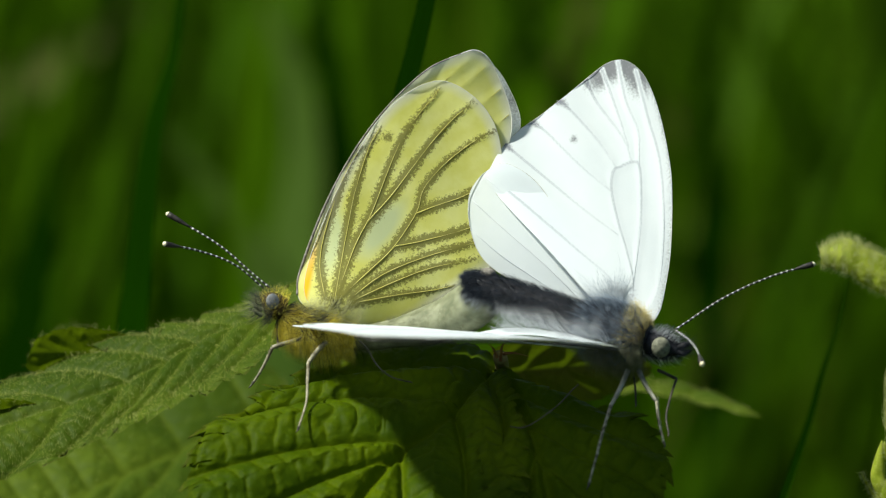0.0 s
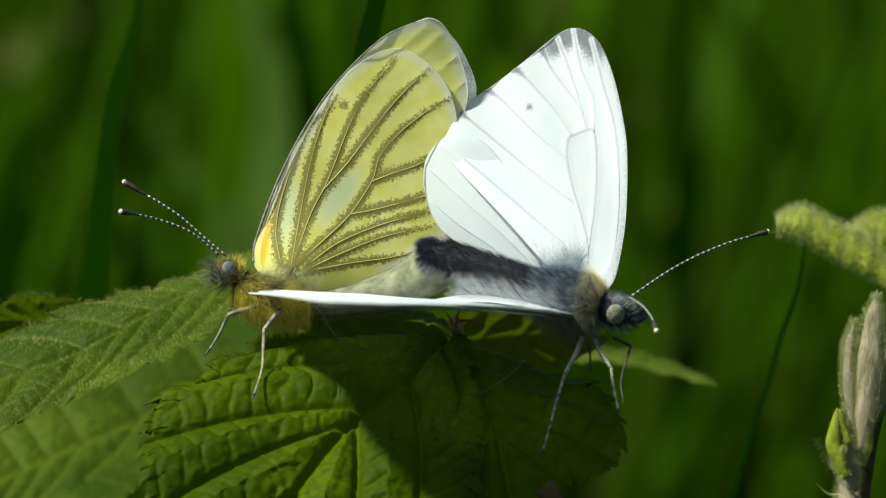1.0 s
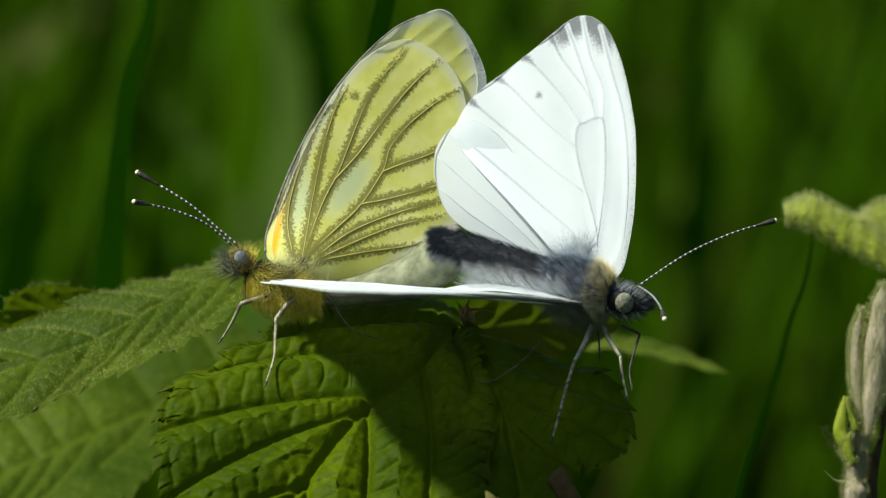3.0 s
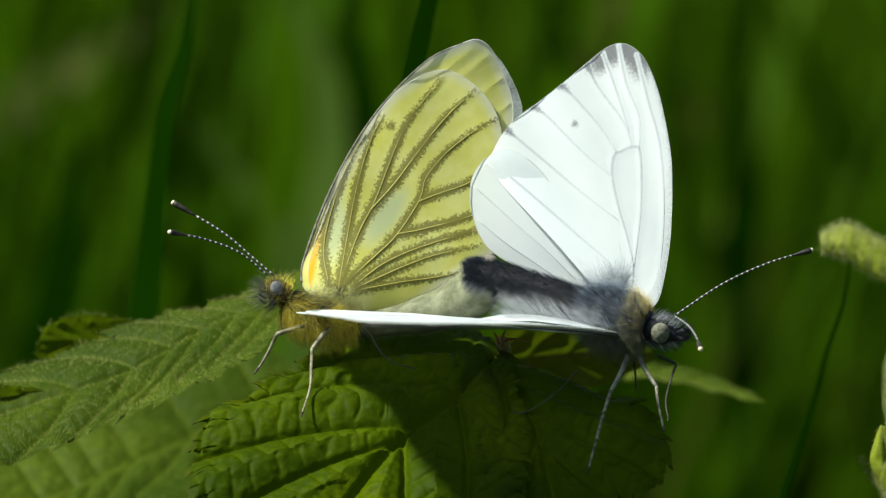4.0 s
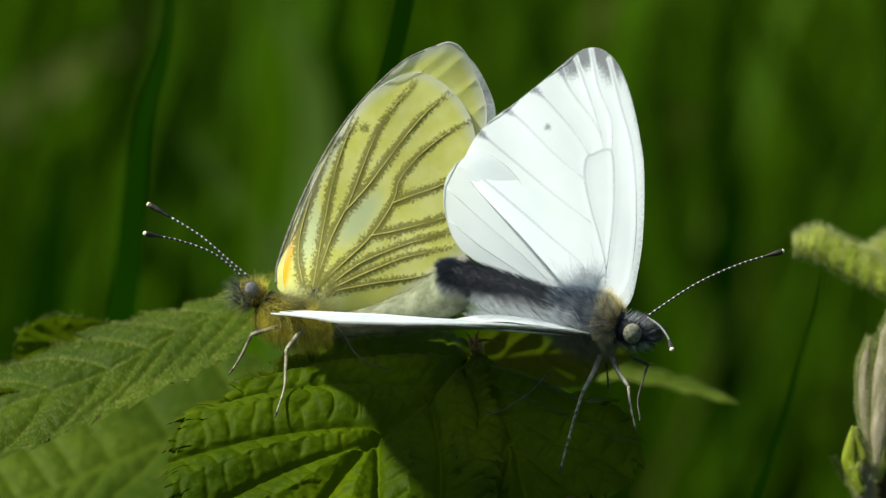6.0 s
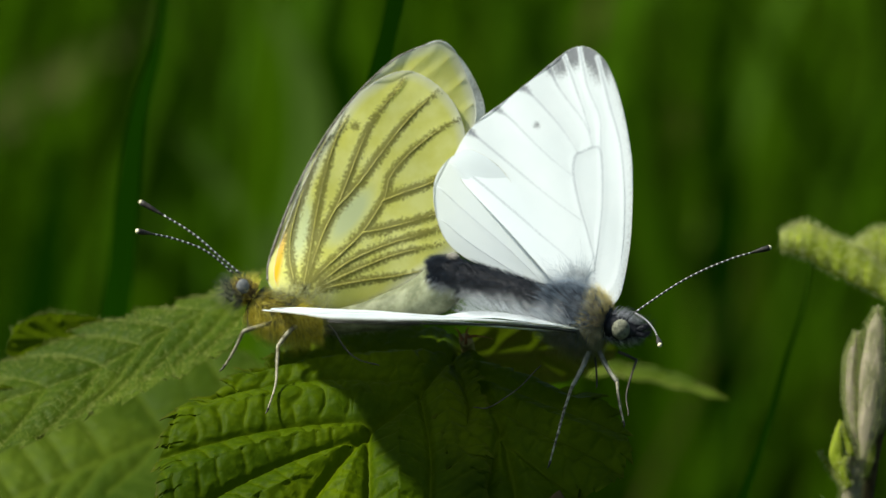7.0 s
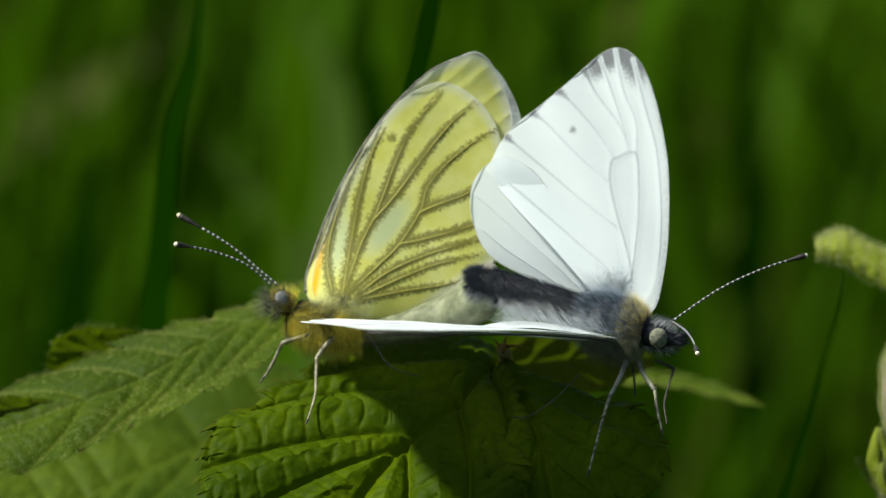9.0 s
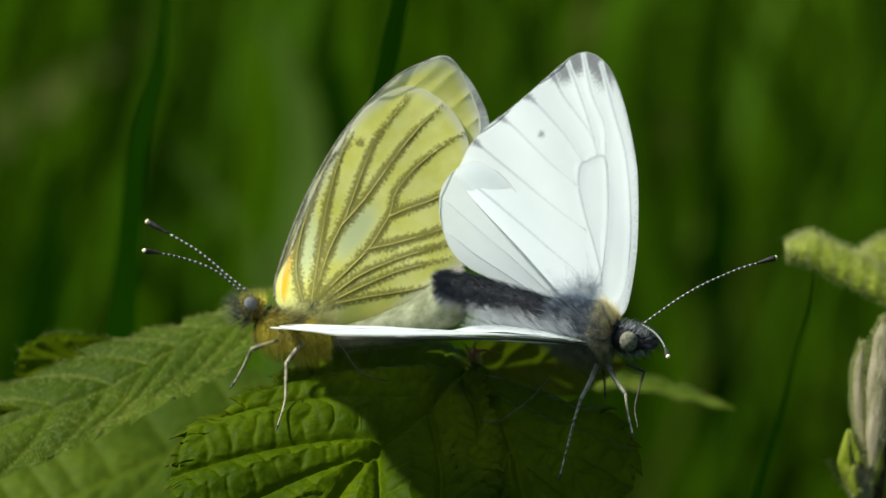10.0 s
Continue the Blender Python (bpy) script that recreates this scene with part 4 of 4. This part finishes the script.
    hveins = [
        [(-8.38, -3.91), (-8.01, -1.82), (-7.31, 2.1), (-6.7, 5.17), (-5.59, 8.75), (-4.7, 10.34)],
        [(-8.29, -3.68), (-6.7, 0.7), (-5.31, 3.49), (-3.68, 7.73), (-2.51, 10.15), (0.09, 13.55)],
        [(-5.77, 2.61), (-3.68, 4.93), (-1.3, 8.15), (0.88, 10.75), (2.89, 12.52)],
        [(-7.87, -3.45), (-5.31, -1.12), (-3.49, 0.7), (-1.68, 3.49), (-1.12, 5.4), (0.51, 7.36), (2.7, 9.12), (4.66, 10.2)],
        [(-1.68, 3.4), (0.09, 4.1), (2.1, 4.8), (4.93, 6.33)],
        [(-3.49, 0.7), (-1.3, 1.12), (2.51, 2.19), (5.17, 3.31)],
        [(-7.08, -3.58), (-4.52, -1.68), (-1.3, -0.28), (2.7, 0.93), (4.84, 1.54)],
        [(-6.7, -3.68), (-3.68, -2.28), (-0.51, -1.07), (3.49, -0.19)],
        [(-7.08, -4), (-3.49, -3.31), (-0.51, -2.89), (1.49, -2.47)],
        [(-9.12, -3.45), (-9.54, -0.98), (-9.12, 1.91), (-7.54, 6.56), (-6.15, 8.89)],
    ]

    def place_at(d, tip=0.0, lean=0.0):
        def place(u, v, lift):
            r2 = ((u - SPANU) ** 2 + (v - SPAN0) ** 2) / 20.0
            bow = max(0.0, min(1.0, (v - 10.0) / 7.0))
            return K(u, v, d + lean * (v - SPAN0) - lift - tip * math.exp(-r2) - 0.6 * bow * bow)
        return place
    SPAN0, SPANU = (-8.57, -4.84)[1], (-8.57, -4.84)[0]

    def fdust(d, s):
        w = 0.95 - 0.38 * s
        return max(0.0, 1.12 - d / w) * (1.0 - 0.45 * max(0.0, (s - 0.7) / 0.3))

    c1, c2, spot = Vector((*(-8.57, 1.21), 0)), Vector((*(-4.47, 2.14), 0)), Vector((*(-4.1, 9.59), 0))
    ax1, ax2 = Vector((*(-8.01, 4.24), 0)) - Vector((*(-8.89, -1.82), 0)), Vector((*(-2.75, 4.24), 0)) - Vector((*(-6.24, -0.42), 0))

    def fextra(q, d, s, m):
        def lens(c, ax, wid):
            r = q - c
            a = r.dot(ax.normalized()) / (ax.length * 0.55)
            b = (r - ax.normalized() * r.dot(ax.normalized())).length / wid
            return max(0.0, min(1.0, 1.6 * (1 - math.sqrt(a * a + b * b)) + 0.2))
        out = {"pale": max(lens(c1, ax1, 1.0), lens(c2, ax2, 1.1), 0.0)}
        x, y = q.x, q.y
        out["orange"] = max(0.0, min(1.0, 1.6 - abs((x - ORX + 0.28) - (y - ORY) * 0.21) / 0.34)) * (1 if y < ORT else max(0, 1 - (y - ORT) / 2.0))
        base = math.exp(-((q - Vector((*(-8.57, -4.14), 0))).length / 1.6) ** 2)
        out["dust"] = max(fdust(d, s) * (1.0 if y > LOWY else 0.86), 0.62 * base, 0.9 - (q - spot).length / 1.0, 0.8 - (q - spot - Vector((-0.9, -0.25, 0))).length / 0.9)
        return out
    ORX, ORY = (-10.38, -2.28)
    ORT, LOWY = (-10.43, 0.05)[1], (-3.91, 0.05)[1]
    wing("hindwing", hind, (-8.29, -4.84), place_at(d0 - 0.6, 2.4, -0.06), hveins, M["fwing"], M["fvein"], bf, "yellow hindwing with dark dusted veins", fdust, fextra, vein_r=0.045)
    fore = [(-8.38, -4.84), (-10.43, -4.38), (-11.31, -3.31), (-11.08, -1.35), (-9.22, 3.68), (-6.8, 8.33), (-4.14, 11.96), (-0.88, 15.08), (1.91, 16.43), (3.21, 16.67), (4.28, 15.83), (5.21, 13.92), (5.87, 12.06), (6.05, 10.52), (5.77, 8.89), (5.17, 6.56), (3.07, 1.44), (-2.98, -3.21)]
    fveins = [
        [(-8.57, -4.38), (-6.24, 5.17), (-2.05, 11.69), (2.51, 15.88)],
        [(-8.38, -4.38), (-4.84, 5.17), (-0.19, 11.69), (3.82, 15.32)],
        [(-8.29, -4.38), (-3.91, 5.17), (1.21, 10.29), (5.07, 13.55)],
        [(-8.29, -4.38), (-2.98, 3.77), (2.14, 8.43), (5.77, 11.45)],
    ]
    ap = Vector((*(4.47, 14.48), 0))

    def foreextra(q, d, s, m):
        near = max(0.0, 1 - (q - ap).length / 4.6)
        return {"grey": min(1.0, near * 0.6 * min(1, d / 0.7)) + max(0, 0.3 - m * 1.6), "dust": 0.0}
    wing("forewing", fore, (-8.38, -4.84), place_at(d0 - 0.2, 2.4, -0.06), fveins, M["fwing"], M["fvein"], bf, "yellow forewing with greyish tip", lambda d, s: 0.0, foreextra, rings=70, edge_r=0.05)
    far_fore = [(-8.38, -4.84), (-10.2, -4.38), (-10.99, -3.31), (-10.75, -1.35), (-8.94, 3.68), (-6.52, 8.24), (-3.91, 11.69), (-0.42, 14.85), (2.37, 15.97), (3.63, 16.06), (4.93, 15.04), (5.96, 13.32), (6.66, 11.55), (6.7, 10.2), (6.1, 8.66), (5.17, 6.56), (3.07, 1.44), (-2.98, -3.21)]

    def farextra(q, d, s, m):
        near = max(0.0, 1 - (q - Vector((*(6.1, 12.62), 0))).length / 4.0)
        return {"grey": min(1.0, near * 0.8), "dust": 0.0}
    wing("forewing", far_fore, (-8.38, -4.84), place_at(d0 + 0.9, 1.6, -0.05), fveins, M["mwing"], M["fvein"], bf, "pale far forewing with grey tip", lambda d, s: 0.0, farextra, rings=50, per=9)
    wing("hindwing", [(x + 0.2, y - 0.1) for x, y in hind], (-8.29, -4.84), place_at(d0 + 1.3, 1.6, -0.05), hveins[:4], M["fwing"], M["fvein"], bf, "yellow far hindwing", lambda d, s: 0.0, None, rings=30, per=7)
    # leading edge of the near forewing
    edge_at = place_at(d0 - 0.2, 2.4, -0.06)
    part("costa", tube(spline([edge_at(u - 0.05, v, 0.05) for u, v in fore[2:9]], 8), lambda t: (0.14 - 0.09 * t) * 0.001, 6), M["costa_dark"], bf, "grey leading wing edge")
    # legs
    limb([K(-10.99, -6.84, -0.4), K(-12.29, -7.22, -0.2), K(-13.41, -7.59, 0.0)], 0.00030, 0.00022, M["fleg"], bf, "leg", False)
    limb([K(-13.41, -7.59, 0.0), K(-14.01, -8.89, 0.0), K(-14.62, -9.96, -0.2), K(-15.13, -10.71, -0.5)], 0.0002, 0.00009, M["fleg"], bf)
    limb([K(-9.03, -7.12, -0.6), K(-9.78, -7.87, -1.2), K(-10.48, -8.8, -1.8)], 0.00030, 0.00022, M["fleg"], bf, "leg", False)
    limb([K(-10.48, -8.8, -1.8), K(-10.57, -10.57, -3.4), K(-10.66, -12.06, -4.8), K(-11.36, -14.29, -7.3)], 0.0002, 0.00009, M["fleg"], bf)
    limb([K(-12.99, -5.35, 0.2), K(-12.99, -6.47, 0.1), K(-12.94, -7.5, 0.0)], 0.00012, 0.00008, M["darkbody"], bf)
    limb([K(-11.13, -5.77, -0.6), K(-10.99, -6.47, -0.8), K(-11.36, -7.03, -1)], 0.00012, 0.00009, M["darkbody"], bf, "leg", False)
    limb([K(-6.3, -7.0, -1.2), K(-5.67, -7.68, -1.6), K(-4.89, -8.97, -2.2), K(-3.72, -9.93, -3.0), K(-2.07, -10.38, -3.6)], 0.00009, 0.00006, M["foot"], bf)


build_female()


RAISED = []


def build_male():
    bm_ = thing("butterfly", K(14.25, -10.2, -2), "white male butterfly with grey wing tips, wings open", "butterfly", "pair of butterflies")
    ap, ar = loft([K(2.3, -2.45, -0.6), K(2.9, -2.5, -0.65), K(4, -2.75, -0.8), K(6.8, -3.58, -1.2), K(10.06, -4.66, -1.8), K(12.85, -5.73, -2.2)], [0.45, 0.95, 1.2, 1.3, 1.35, 1.5])
    ab = part("abdomen", tube(ap, ar, 18), M["darkbody"], bm_, "black furry abdomen with pale side hair")
    part("dark_fur", hairs(body_spots(ap, ar, 8000, keep=lambda n: n.dot(UP) > -0.9), 0.0008, 0.000011, Vector((-0.9, 0, -0.25)), 0.35), M["darkfur"], ab, "short black fur")
    part("pale_fur", hairs(body_spots(ap, ar, 900, 0.0, 1.0, keep=lambda n: n.dot(UP) < -0.5), 0.0010, 0.000008, Vector((-0.7, -0.3, -0.5)), 0.5), M["palefur"], ab, "pale side fur")
    fringe = spline([K(5.4, -5.63, -4.6), K(8.19, -6.01, -4.7), K(11.22, -6.56, -4.8), K(14.01, -7.12, -5.0)], 8)
    part("pale_fur", hairs(body_spots(fringe, lambda t: 0.0003, 800), 0.0017, 0.000008, Vector((-1.0, 0, 0.75)), 0.4), M["palefur"], ab, "long white hair")
    tp, tr = loft([K(11.92, -5.54, -2), K(13.78, -6.1, -2.6), K(15.64, -6.56, -3.2), K(17.13, -6.94, -3.6)], [1.5, 2.1, 2.1, 1.35])
    th = part("thorax", tube(tp, tr, 20), M["darkbody"], bm_, "blue-grey furry thorax")
    part("fur", hairs(body_spots(tp, tr, 5200), 0.0014, 0.000008, Vector((-0.9, 0, 0.25)), 0.4), M["bluefur"], th, "long blue-grey fur")
    part("dark_fur", hairs(body_spots(tp, tr, 3200, keep=lambda n: n.dot(UP) > -0.6), 0.0009, 0.000011, Vector((-0.8, 0, 0.05)), 0.45), M["darkfur"], th, "dark fur")
    part("collar", hairs(body_spots(tp, tr, 1700, 0.62, 1.0, keep=lambda n: n.dot(UP) > -0.2), 0.0012, 0.000008, Vector((-0.2, 0, 0.1)), 0.4), M["tanfur"], th, "tan fur collar")
    part("pale_fur", hairs(body_spots(tp, tr, 3000, 0.2, 1.0, keep=lambda n: n.dot(UP) < -0.1), 0.0018, 0.000008, Vector((0, -0.1, -0.6)), 0.5), M["abdfur"], th)
    hp, hr = loft([K(17.04, -6.94, -3.6), K(18.34, -7.4, -3.8), K(19.6, -7.54, -4.0)], [1.05, 1.08, 0.55])
    hd = part("head", tube(hp, hr, 16), M["darkbody"], bm_, "dark furry head")
    part("fur", hairs(body_spots(hp, hr, 650, keep=lambda n: n.dot(AWAY) > -0.75), 0.0010, 0.000010, Vector((0.7, 0, 0.2)), 0.6), M["darkfur"], hd)
    part("pale_fur", hairs(body_spots(hp, hr, 420, keep=lambda n: n.dot(AWAY) > -0.75), 0.0010, 0.000008, Vector((0.7, 0, 0.1)), 0.6), M["palefur"], hd)
    part("eye", ball(K(18.2, -7.4, -4.85), 0.00086, (0.9, 0.6, 1.0)), M["meye"], bm_, "olive-grey round eye")
    for x, y in ((20.76, -6.94), (20.67, -7.59)):
        pp, pr = loft([K(19.27, -7.59, -4.2), K(20.07, y - 0.28, -4.3), K(x, y, -4.3)], [0.3, 0.28, 0.1])
        pl = part("palp", tube(pp, pr, 8), M["darkbody"], bm_)
        part("bristles", hairs(body_spots(pp, pr, 130), 0.0008, 0.000014, Vector((0.6, 0, 0.2)), 0.8), M["darkfur"], pl)
    antenna([K(19.32, -6.01, -4.2), K(23.32, -3.35, -3.8), K(27.05, -1.63, -3.4), K(30.59, -0.56, -3)], bm_, 0.15)
    antenna([K(19.37, -6.01, -4.6), K(20.39, -6.7, -7), K(21.09, -7.59, -9.5), K(21.51, -8.71, -12)], bm_, 0.22)
    # far wings, raised behind the body
    fore = [(15.08, -5.63), (17.04, -5.54), (18.06, -4.61), (18.62, -2.28), (19.04, 0.98), (19.13, 6.1), (18.72, 9.36), (17.97, 12.62), (17.04, 14.94), (16.02, 16.11), (14.9, 16.53), (13.69, 16.15), (12.15, 14.94), (10.52, 13.55), (8.19, 11.69), (6.56, 10.52), (5.26, 9.12), (4.47, 7.73), (4.19, 6.8), (4.93, 5.07), (9.12, 0.51), (12.85, -3.68)]
    fv = [
        [(15.6, -4.6), (15.97, -2.2), (15.48, 0.38), (14.75, 2.92), (14.21, 5.46), (14.32, 7.15), (14.94, 7.61)],
        [(14.21, 5.46), (11.49, 7.8), (8.91, 10.42), (7.5, 11.4)],
        [(14.56, 7.52), (13.02, 9.84), (10.5, 12.65), (9.7, 13.1)],
        [(14.73, 1.89), (11.92, 4.0), (8.87, 6.57), (5.6, 9.3)],
        [(14.9, -4.6), (14.45, -2.18), (11.36, 0.67), (8.08, 3.54), (4.7, 6.4)],
        [(15.84, 8.02), (15.11, 10.05), (13.06, 12.89), (12.1, 14.8)],
        [(16.45, 7.73), (16.39, 10.55), (15.38, 13.09), (14.7, 16.4)],
        [(16.9, -4.8), (18.04, -2.5), (18.48, 2.87), (18.16, 7.99), (17.16, 11.8), (16.2, 15.6)],
        [(15.97, -2.2), (16.54, 2.24), (16.62, 5.52), (16.45, 7.73), (15.84, 7.98), (14.94, 7.61)],
        [(15.6, 9.2), (14.6, 12.4), (13.4, 15.8)],
    ]
    apx, spt, rt = Vector((*(14.94, 15.88), 0)), Vector((*(11.13, 9.87), 0)), Vector((*(14.48, -3.68), 0))

    def dust(d, s):
        return math.exp(-(d / 0.17) ** 2) * (0.55 + 0.45 * s)

    ends = [Vector((*v[-1], 0)) for v in (fv[1], fv[2], fv[3], fv[5])]

    def fe(q, d, s, m):
        near = (q - apx).length
        tip = max(0.0, 1.0 - max(0.0, m - 0.9) / 1.5) * max(0.0, min(1.0, 1.9 - near / 2.2)) * (0.15 + 0.85 * min(1.0, max(0.0, d - 0.10) / 0.22))
        marg = 0.0
        for k, e in enumerate(ends):
            r = (q - e).length
            marg = max(marg, (1.15 - r / (1.7, 2.1, 1.2, 2.3)[k]) * max(0.0, 1 - d / (0.25 + 0.55 * max(0.0, 1 - m / 1.2))))
        edge = 0.25 * max(0.0, 1 - m / 0.28) * min(1.0, max(0.0, (q.y - 6) / 4))
        cost = max(0.0, 0.60 - m / 1.2) * (1 if q.x > 16.6 else 0)
        root = 0.75 * math.exp(-((q - rt).length / 2.0) ** 2) * (0.6 + 0.4 * math.exp(-(d / 0.4) ** 2))
        return {"grey": max(min(1, tip), min(1, marg), cost, root, edge, 0.95 - (q - spt).length / 0.62)}

    def place_far(d, sl, lean):
        u0, v0 = (15.18, -5.54)

        def place(u, v, lift):
            return K(u, v, d + sl * (u0 - u) + lean * (v - v0) - lift - 0.25 * math.sin((v - v0) * 0.16))
        return place
    f_ = wing("forewing", fore, (15.27, -5.31), place_far(-1.6, 0.0, 0.30), fv, M["mwing"], M["mvein"], bm_, "white raised forewing with grey tip and spot", dust, fe, vein_r=0.014)
    hind = [(14.01, -5.54), (12.38, -1.35), (10.52, 2.37), (8.19, 6.1), (5.63, 7.73), (4, 7.12), (2.89, 5.87), (2.51, 4.47), (2.65, 2.61), (3.35, 0.51), (4.75, -1.02), (7.73, -2.65), (11.45, -4.84)]
    hv = [
        [(13.55, -4.84), (10.06, -0.42), (6.8, 3.77), (4, 6.56)],
        [(13.08, -4.84), (9.12, -0.88), (5.4, 2.37), (2.84, 4.7)],
        [(12.62, -4.84), (8.19, -1.82), (5.4, 0.05), (3.17, 1.91)],
    ]
    h_ = wing("hindwing", hind, (13.78, -5.31), place_far(0.8, 0.0, 0.08), hv, M["mwing"], M["mvein"], bm_, "white raised hindwing", lambda d, s: 0.4 * math.exp(-(d / 0.2) ** 2),
         lambda q, d, s, m: {"grey": 0.8 * math.exp(-((q - rt).length / 2.2) ** 2)})
    far = place_far(-1.6, 0.0, 0.30)
    spots = []
    for _ in range(1300):
        w, r = rng.uniform(0.2, 0.85), abs(rng.gauss(0, 1.1))
        way = Vector((-math.cos(w * math.pi * 0.72), math.sin(w * math.pi * 0.72) + 0.1, 0)).normalized()
        u, v = 14.6 + way.x * (0.5 + r * 1.4), -4.6 + way.y * (0.4 + r)
        spots.append((far(u, v, 0.1), (far(u + way.x, v + way.y, 0.55) - far(u, v, 0.1)).normalized()))
    part("base_hair", hairs(spots, 0.0011, 0.000008, jitter=0.4), M["basehair"], f_, "blue-grey hair at the wing base")
    RAISED.extend((f_, h_))
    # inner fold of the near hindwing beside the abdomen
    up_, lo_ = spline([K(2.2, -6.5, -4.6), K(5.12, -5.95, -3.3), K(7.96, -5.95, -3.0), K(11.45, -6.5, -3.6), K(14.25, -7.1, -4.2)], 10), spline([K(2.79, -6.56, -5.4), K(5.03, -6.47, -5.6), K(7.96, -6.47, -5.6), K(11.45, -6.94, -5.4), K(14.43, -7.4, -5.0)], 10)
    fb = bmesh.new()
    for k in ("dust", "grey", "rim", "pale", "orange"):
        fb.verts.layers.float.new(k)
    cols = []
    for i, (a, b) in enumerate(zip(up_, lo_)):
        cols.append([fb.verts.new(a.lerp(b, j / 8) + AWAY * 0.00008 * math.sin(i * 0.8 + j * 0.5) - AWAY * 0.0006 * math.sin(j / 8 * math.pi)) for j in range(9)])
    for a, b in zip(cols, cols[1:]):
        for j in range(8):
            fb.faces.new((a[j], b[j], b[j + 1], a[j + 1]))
    fold = part("wing_fold", fb, M["mfold_shaded"], bm_, "white inner fold of the hindwing, shade in its colour")
    part("pale_fur", hairs(body_spots(up_[14:], lambda t: 0.0002, 500), 0.0014, 0.000008, Vector((-0.9, -0.3, 0.35)), 0.4), M["palefur"], fold, "white hair along the fold")
    part("dark_fur", hairs(body_spots(up_[8:], lambda t: 0.0002, 500), 0.0007, 0.000010, Vector((-0.7, -0.2, 0.1)), 0.6), M["darkfur"], fold)
    # near wings, spread flat towards the viewer
    root = K(14.48, -7.4, -4)
    span = (K(-11.13, -5.82, -20) - root).normalized()
    chord = (-AWAY + UP * 0.004)
    chord = (chord - span * chord.dot(span)).normalized()
    up = span.cross(chord).normalized()
    if up.z < 0:
        up = -up

    def place_near(u, v, lift):
        return root + (span * u + chord * v + up * (lift * 0.6 + 0.35 * math.sin(u * 0.12) + 0.0 * v)) * 0.001
    nf = [(0, 0), (3, 3.2), (8, 6.6), (14, 10.0), (20, 12.8), (26, 14.2), (30.2, 13.6), (31.6, 12.0), (30.8, 9.0), (29.6, 5.6), (28.8, 2.0), (28.0, -1.2), (26.6, -5.0), (23.8, -8.8), (21.0, -10.6), (15, -10.8), (7, -7.6), (2, -3.6)]
    nv = [[(0.5, 0.2), (9, 3.4), (18, 4.8), (25.5, 3.6)], [(0.5, 0), (10, 1.4), (18, 1.8), (27, 0.6)], [(0.5, 0), (10, -0.6), (18, -2), (25.5, -4)], [(0.5, -0.2), (10, -3.2), (17, -6.0), (21.5, -10)]]
    wing("forewing", nf, (0.3, 0), place_near, nv, M["mflat"], M["mvein"], bm_, "white forewing held flat", dust,
         lambda q, d, s, m: {"grey": 0.7 * math.exp(-(q.length / 2.4) ** 2)}, rings=50, per=10, edge_r=0.06)
    # black tube below the leading edge stands for the underside's shadow
    part("costa", tube(spline([place_near(u, v + 0.14, -0.46) for u, v in nf[:8]], 8), lambda t: (0.10 + 0.02 * t) * 0.001, 6), M["club"], bm_, "dark line for the shaded underside of the wing edge")
    nh = [(0.5, -1), (6, -2), (14, -3), (20, -6), (22.5, -11), (21, -15), (13, -17), (5, -13), (1, -4)]
    nhv = [[(1, -1.5), (10, -5), (20, -9)], [(1, -2), (8, -8), (14, -16)]]
    wing("hindwing", nh, (0.8, -1.6), lambda u, v, lift: place_near(u, v, lift - 0.6), nhv, M["mflat"], M["mvein"], bm_, "white hindwing held flat below the forewing",
         lambda d, s: 0.0, None, rings=24, per=8, vein_r=0.02)
    # legs
    limb([K(15.55, -9.26, -4.2), K(14.9, -10.75, -5.2), K(14.11, -12.2, -6.2)], 0.00030, 0.0002, M["mleg"], bm_, "leg", False)
    limb([K(14.11, -12.2, -6.2), K(13.5, -14.15, -9.8), K(12.94, -16.25, -12.2), K(12.24, -18.81, -13.0)], 0.00018, 0.00009, M["tarsus"], bm_)
    limb([K(16.39, -9.26, -4), K(17.04, -10.57, -4.6), K(17.88, -11.83, -5.2)], 0.00028, 0.0002, M["mleg"], bm_, "leg", False)
    limb([K(17.88, -11.83, -5.4), K(18.02, -13.22, -6.6), K(18.25, -14.29, -7.6), K(18.53, -15.41, -8.5)], 0.00017, 0.00009, M["tarsus"], bm_)
    limb([K(17.97, -9.26, -3.4), K(18.62, -9.54, -3.2), K(19.51, -9.96, -3.0)], 0.00018, 0.00014, M["foot"], bm_, "leg", False)
    limb([K(19.51, -9.96, -3.0), K(19.04, -11.36, -4.6), K(18.67, -12.99, -6.2), K(18.86, -14.48, -7.5)], 0.00013, 0.00008, M["foot"], bm_)
    limb([K(16.02, -9.73, -3.0), K(16.15, -10.89, -3.8), K(16.2, -12.15, -4.8)], 0.00012, 0.00008, M["foot"], bm_)


build_male()


def motions():
    walk(cam, [(t, Matrix.Translation(e) @ Euler([radians(a) for a in r]).to_matrix().to_4x4()) for t, e, r in PATH_ROWS],
         ((0.0, 0.84, 6600, 0), (10.0, 0.84, 6600, 0)))
    # the raised wings close slowly: degrees of lean away from the viewer
    lean = ((0, 4), (1.5, 4), (2.2, 3.4), (3.3, 1.6), (4.5, 0), (5, -0.9), (5.5, 1.4), (7, 2.1), (7.5, 1.2), (8, 0.3), (8.5, -2.5), (9, -3.9), (9.5, -3.6), (10, -2.7))
    for ob in RAISED:
        hinge = K(15.18, -5.54, -1.5) - Vector(ob.parent["origin"])
        walk(ob, [(t, Matrix.Translation(hinge) @ Matrix.Rotation(radians(-w), 4, RIGHT) @ Matrix.Translation(-hinge)) for t, w in lean])


motions()
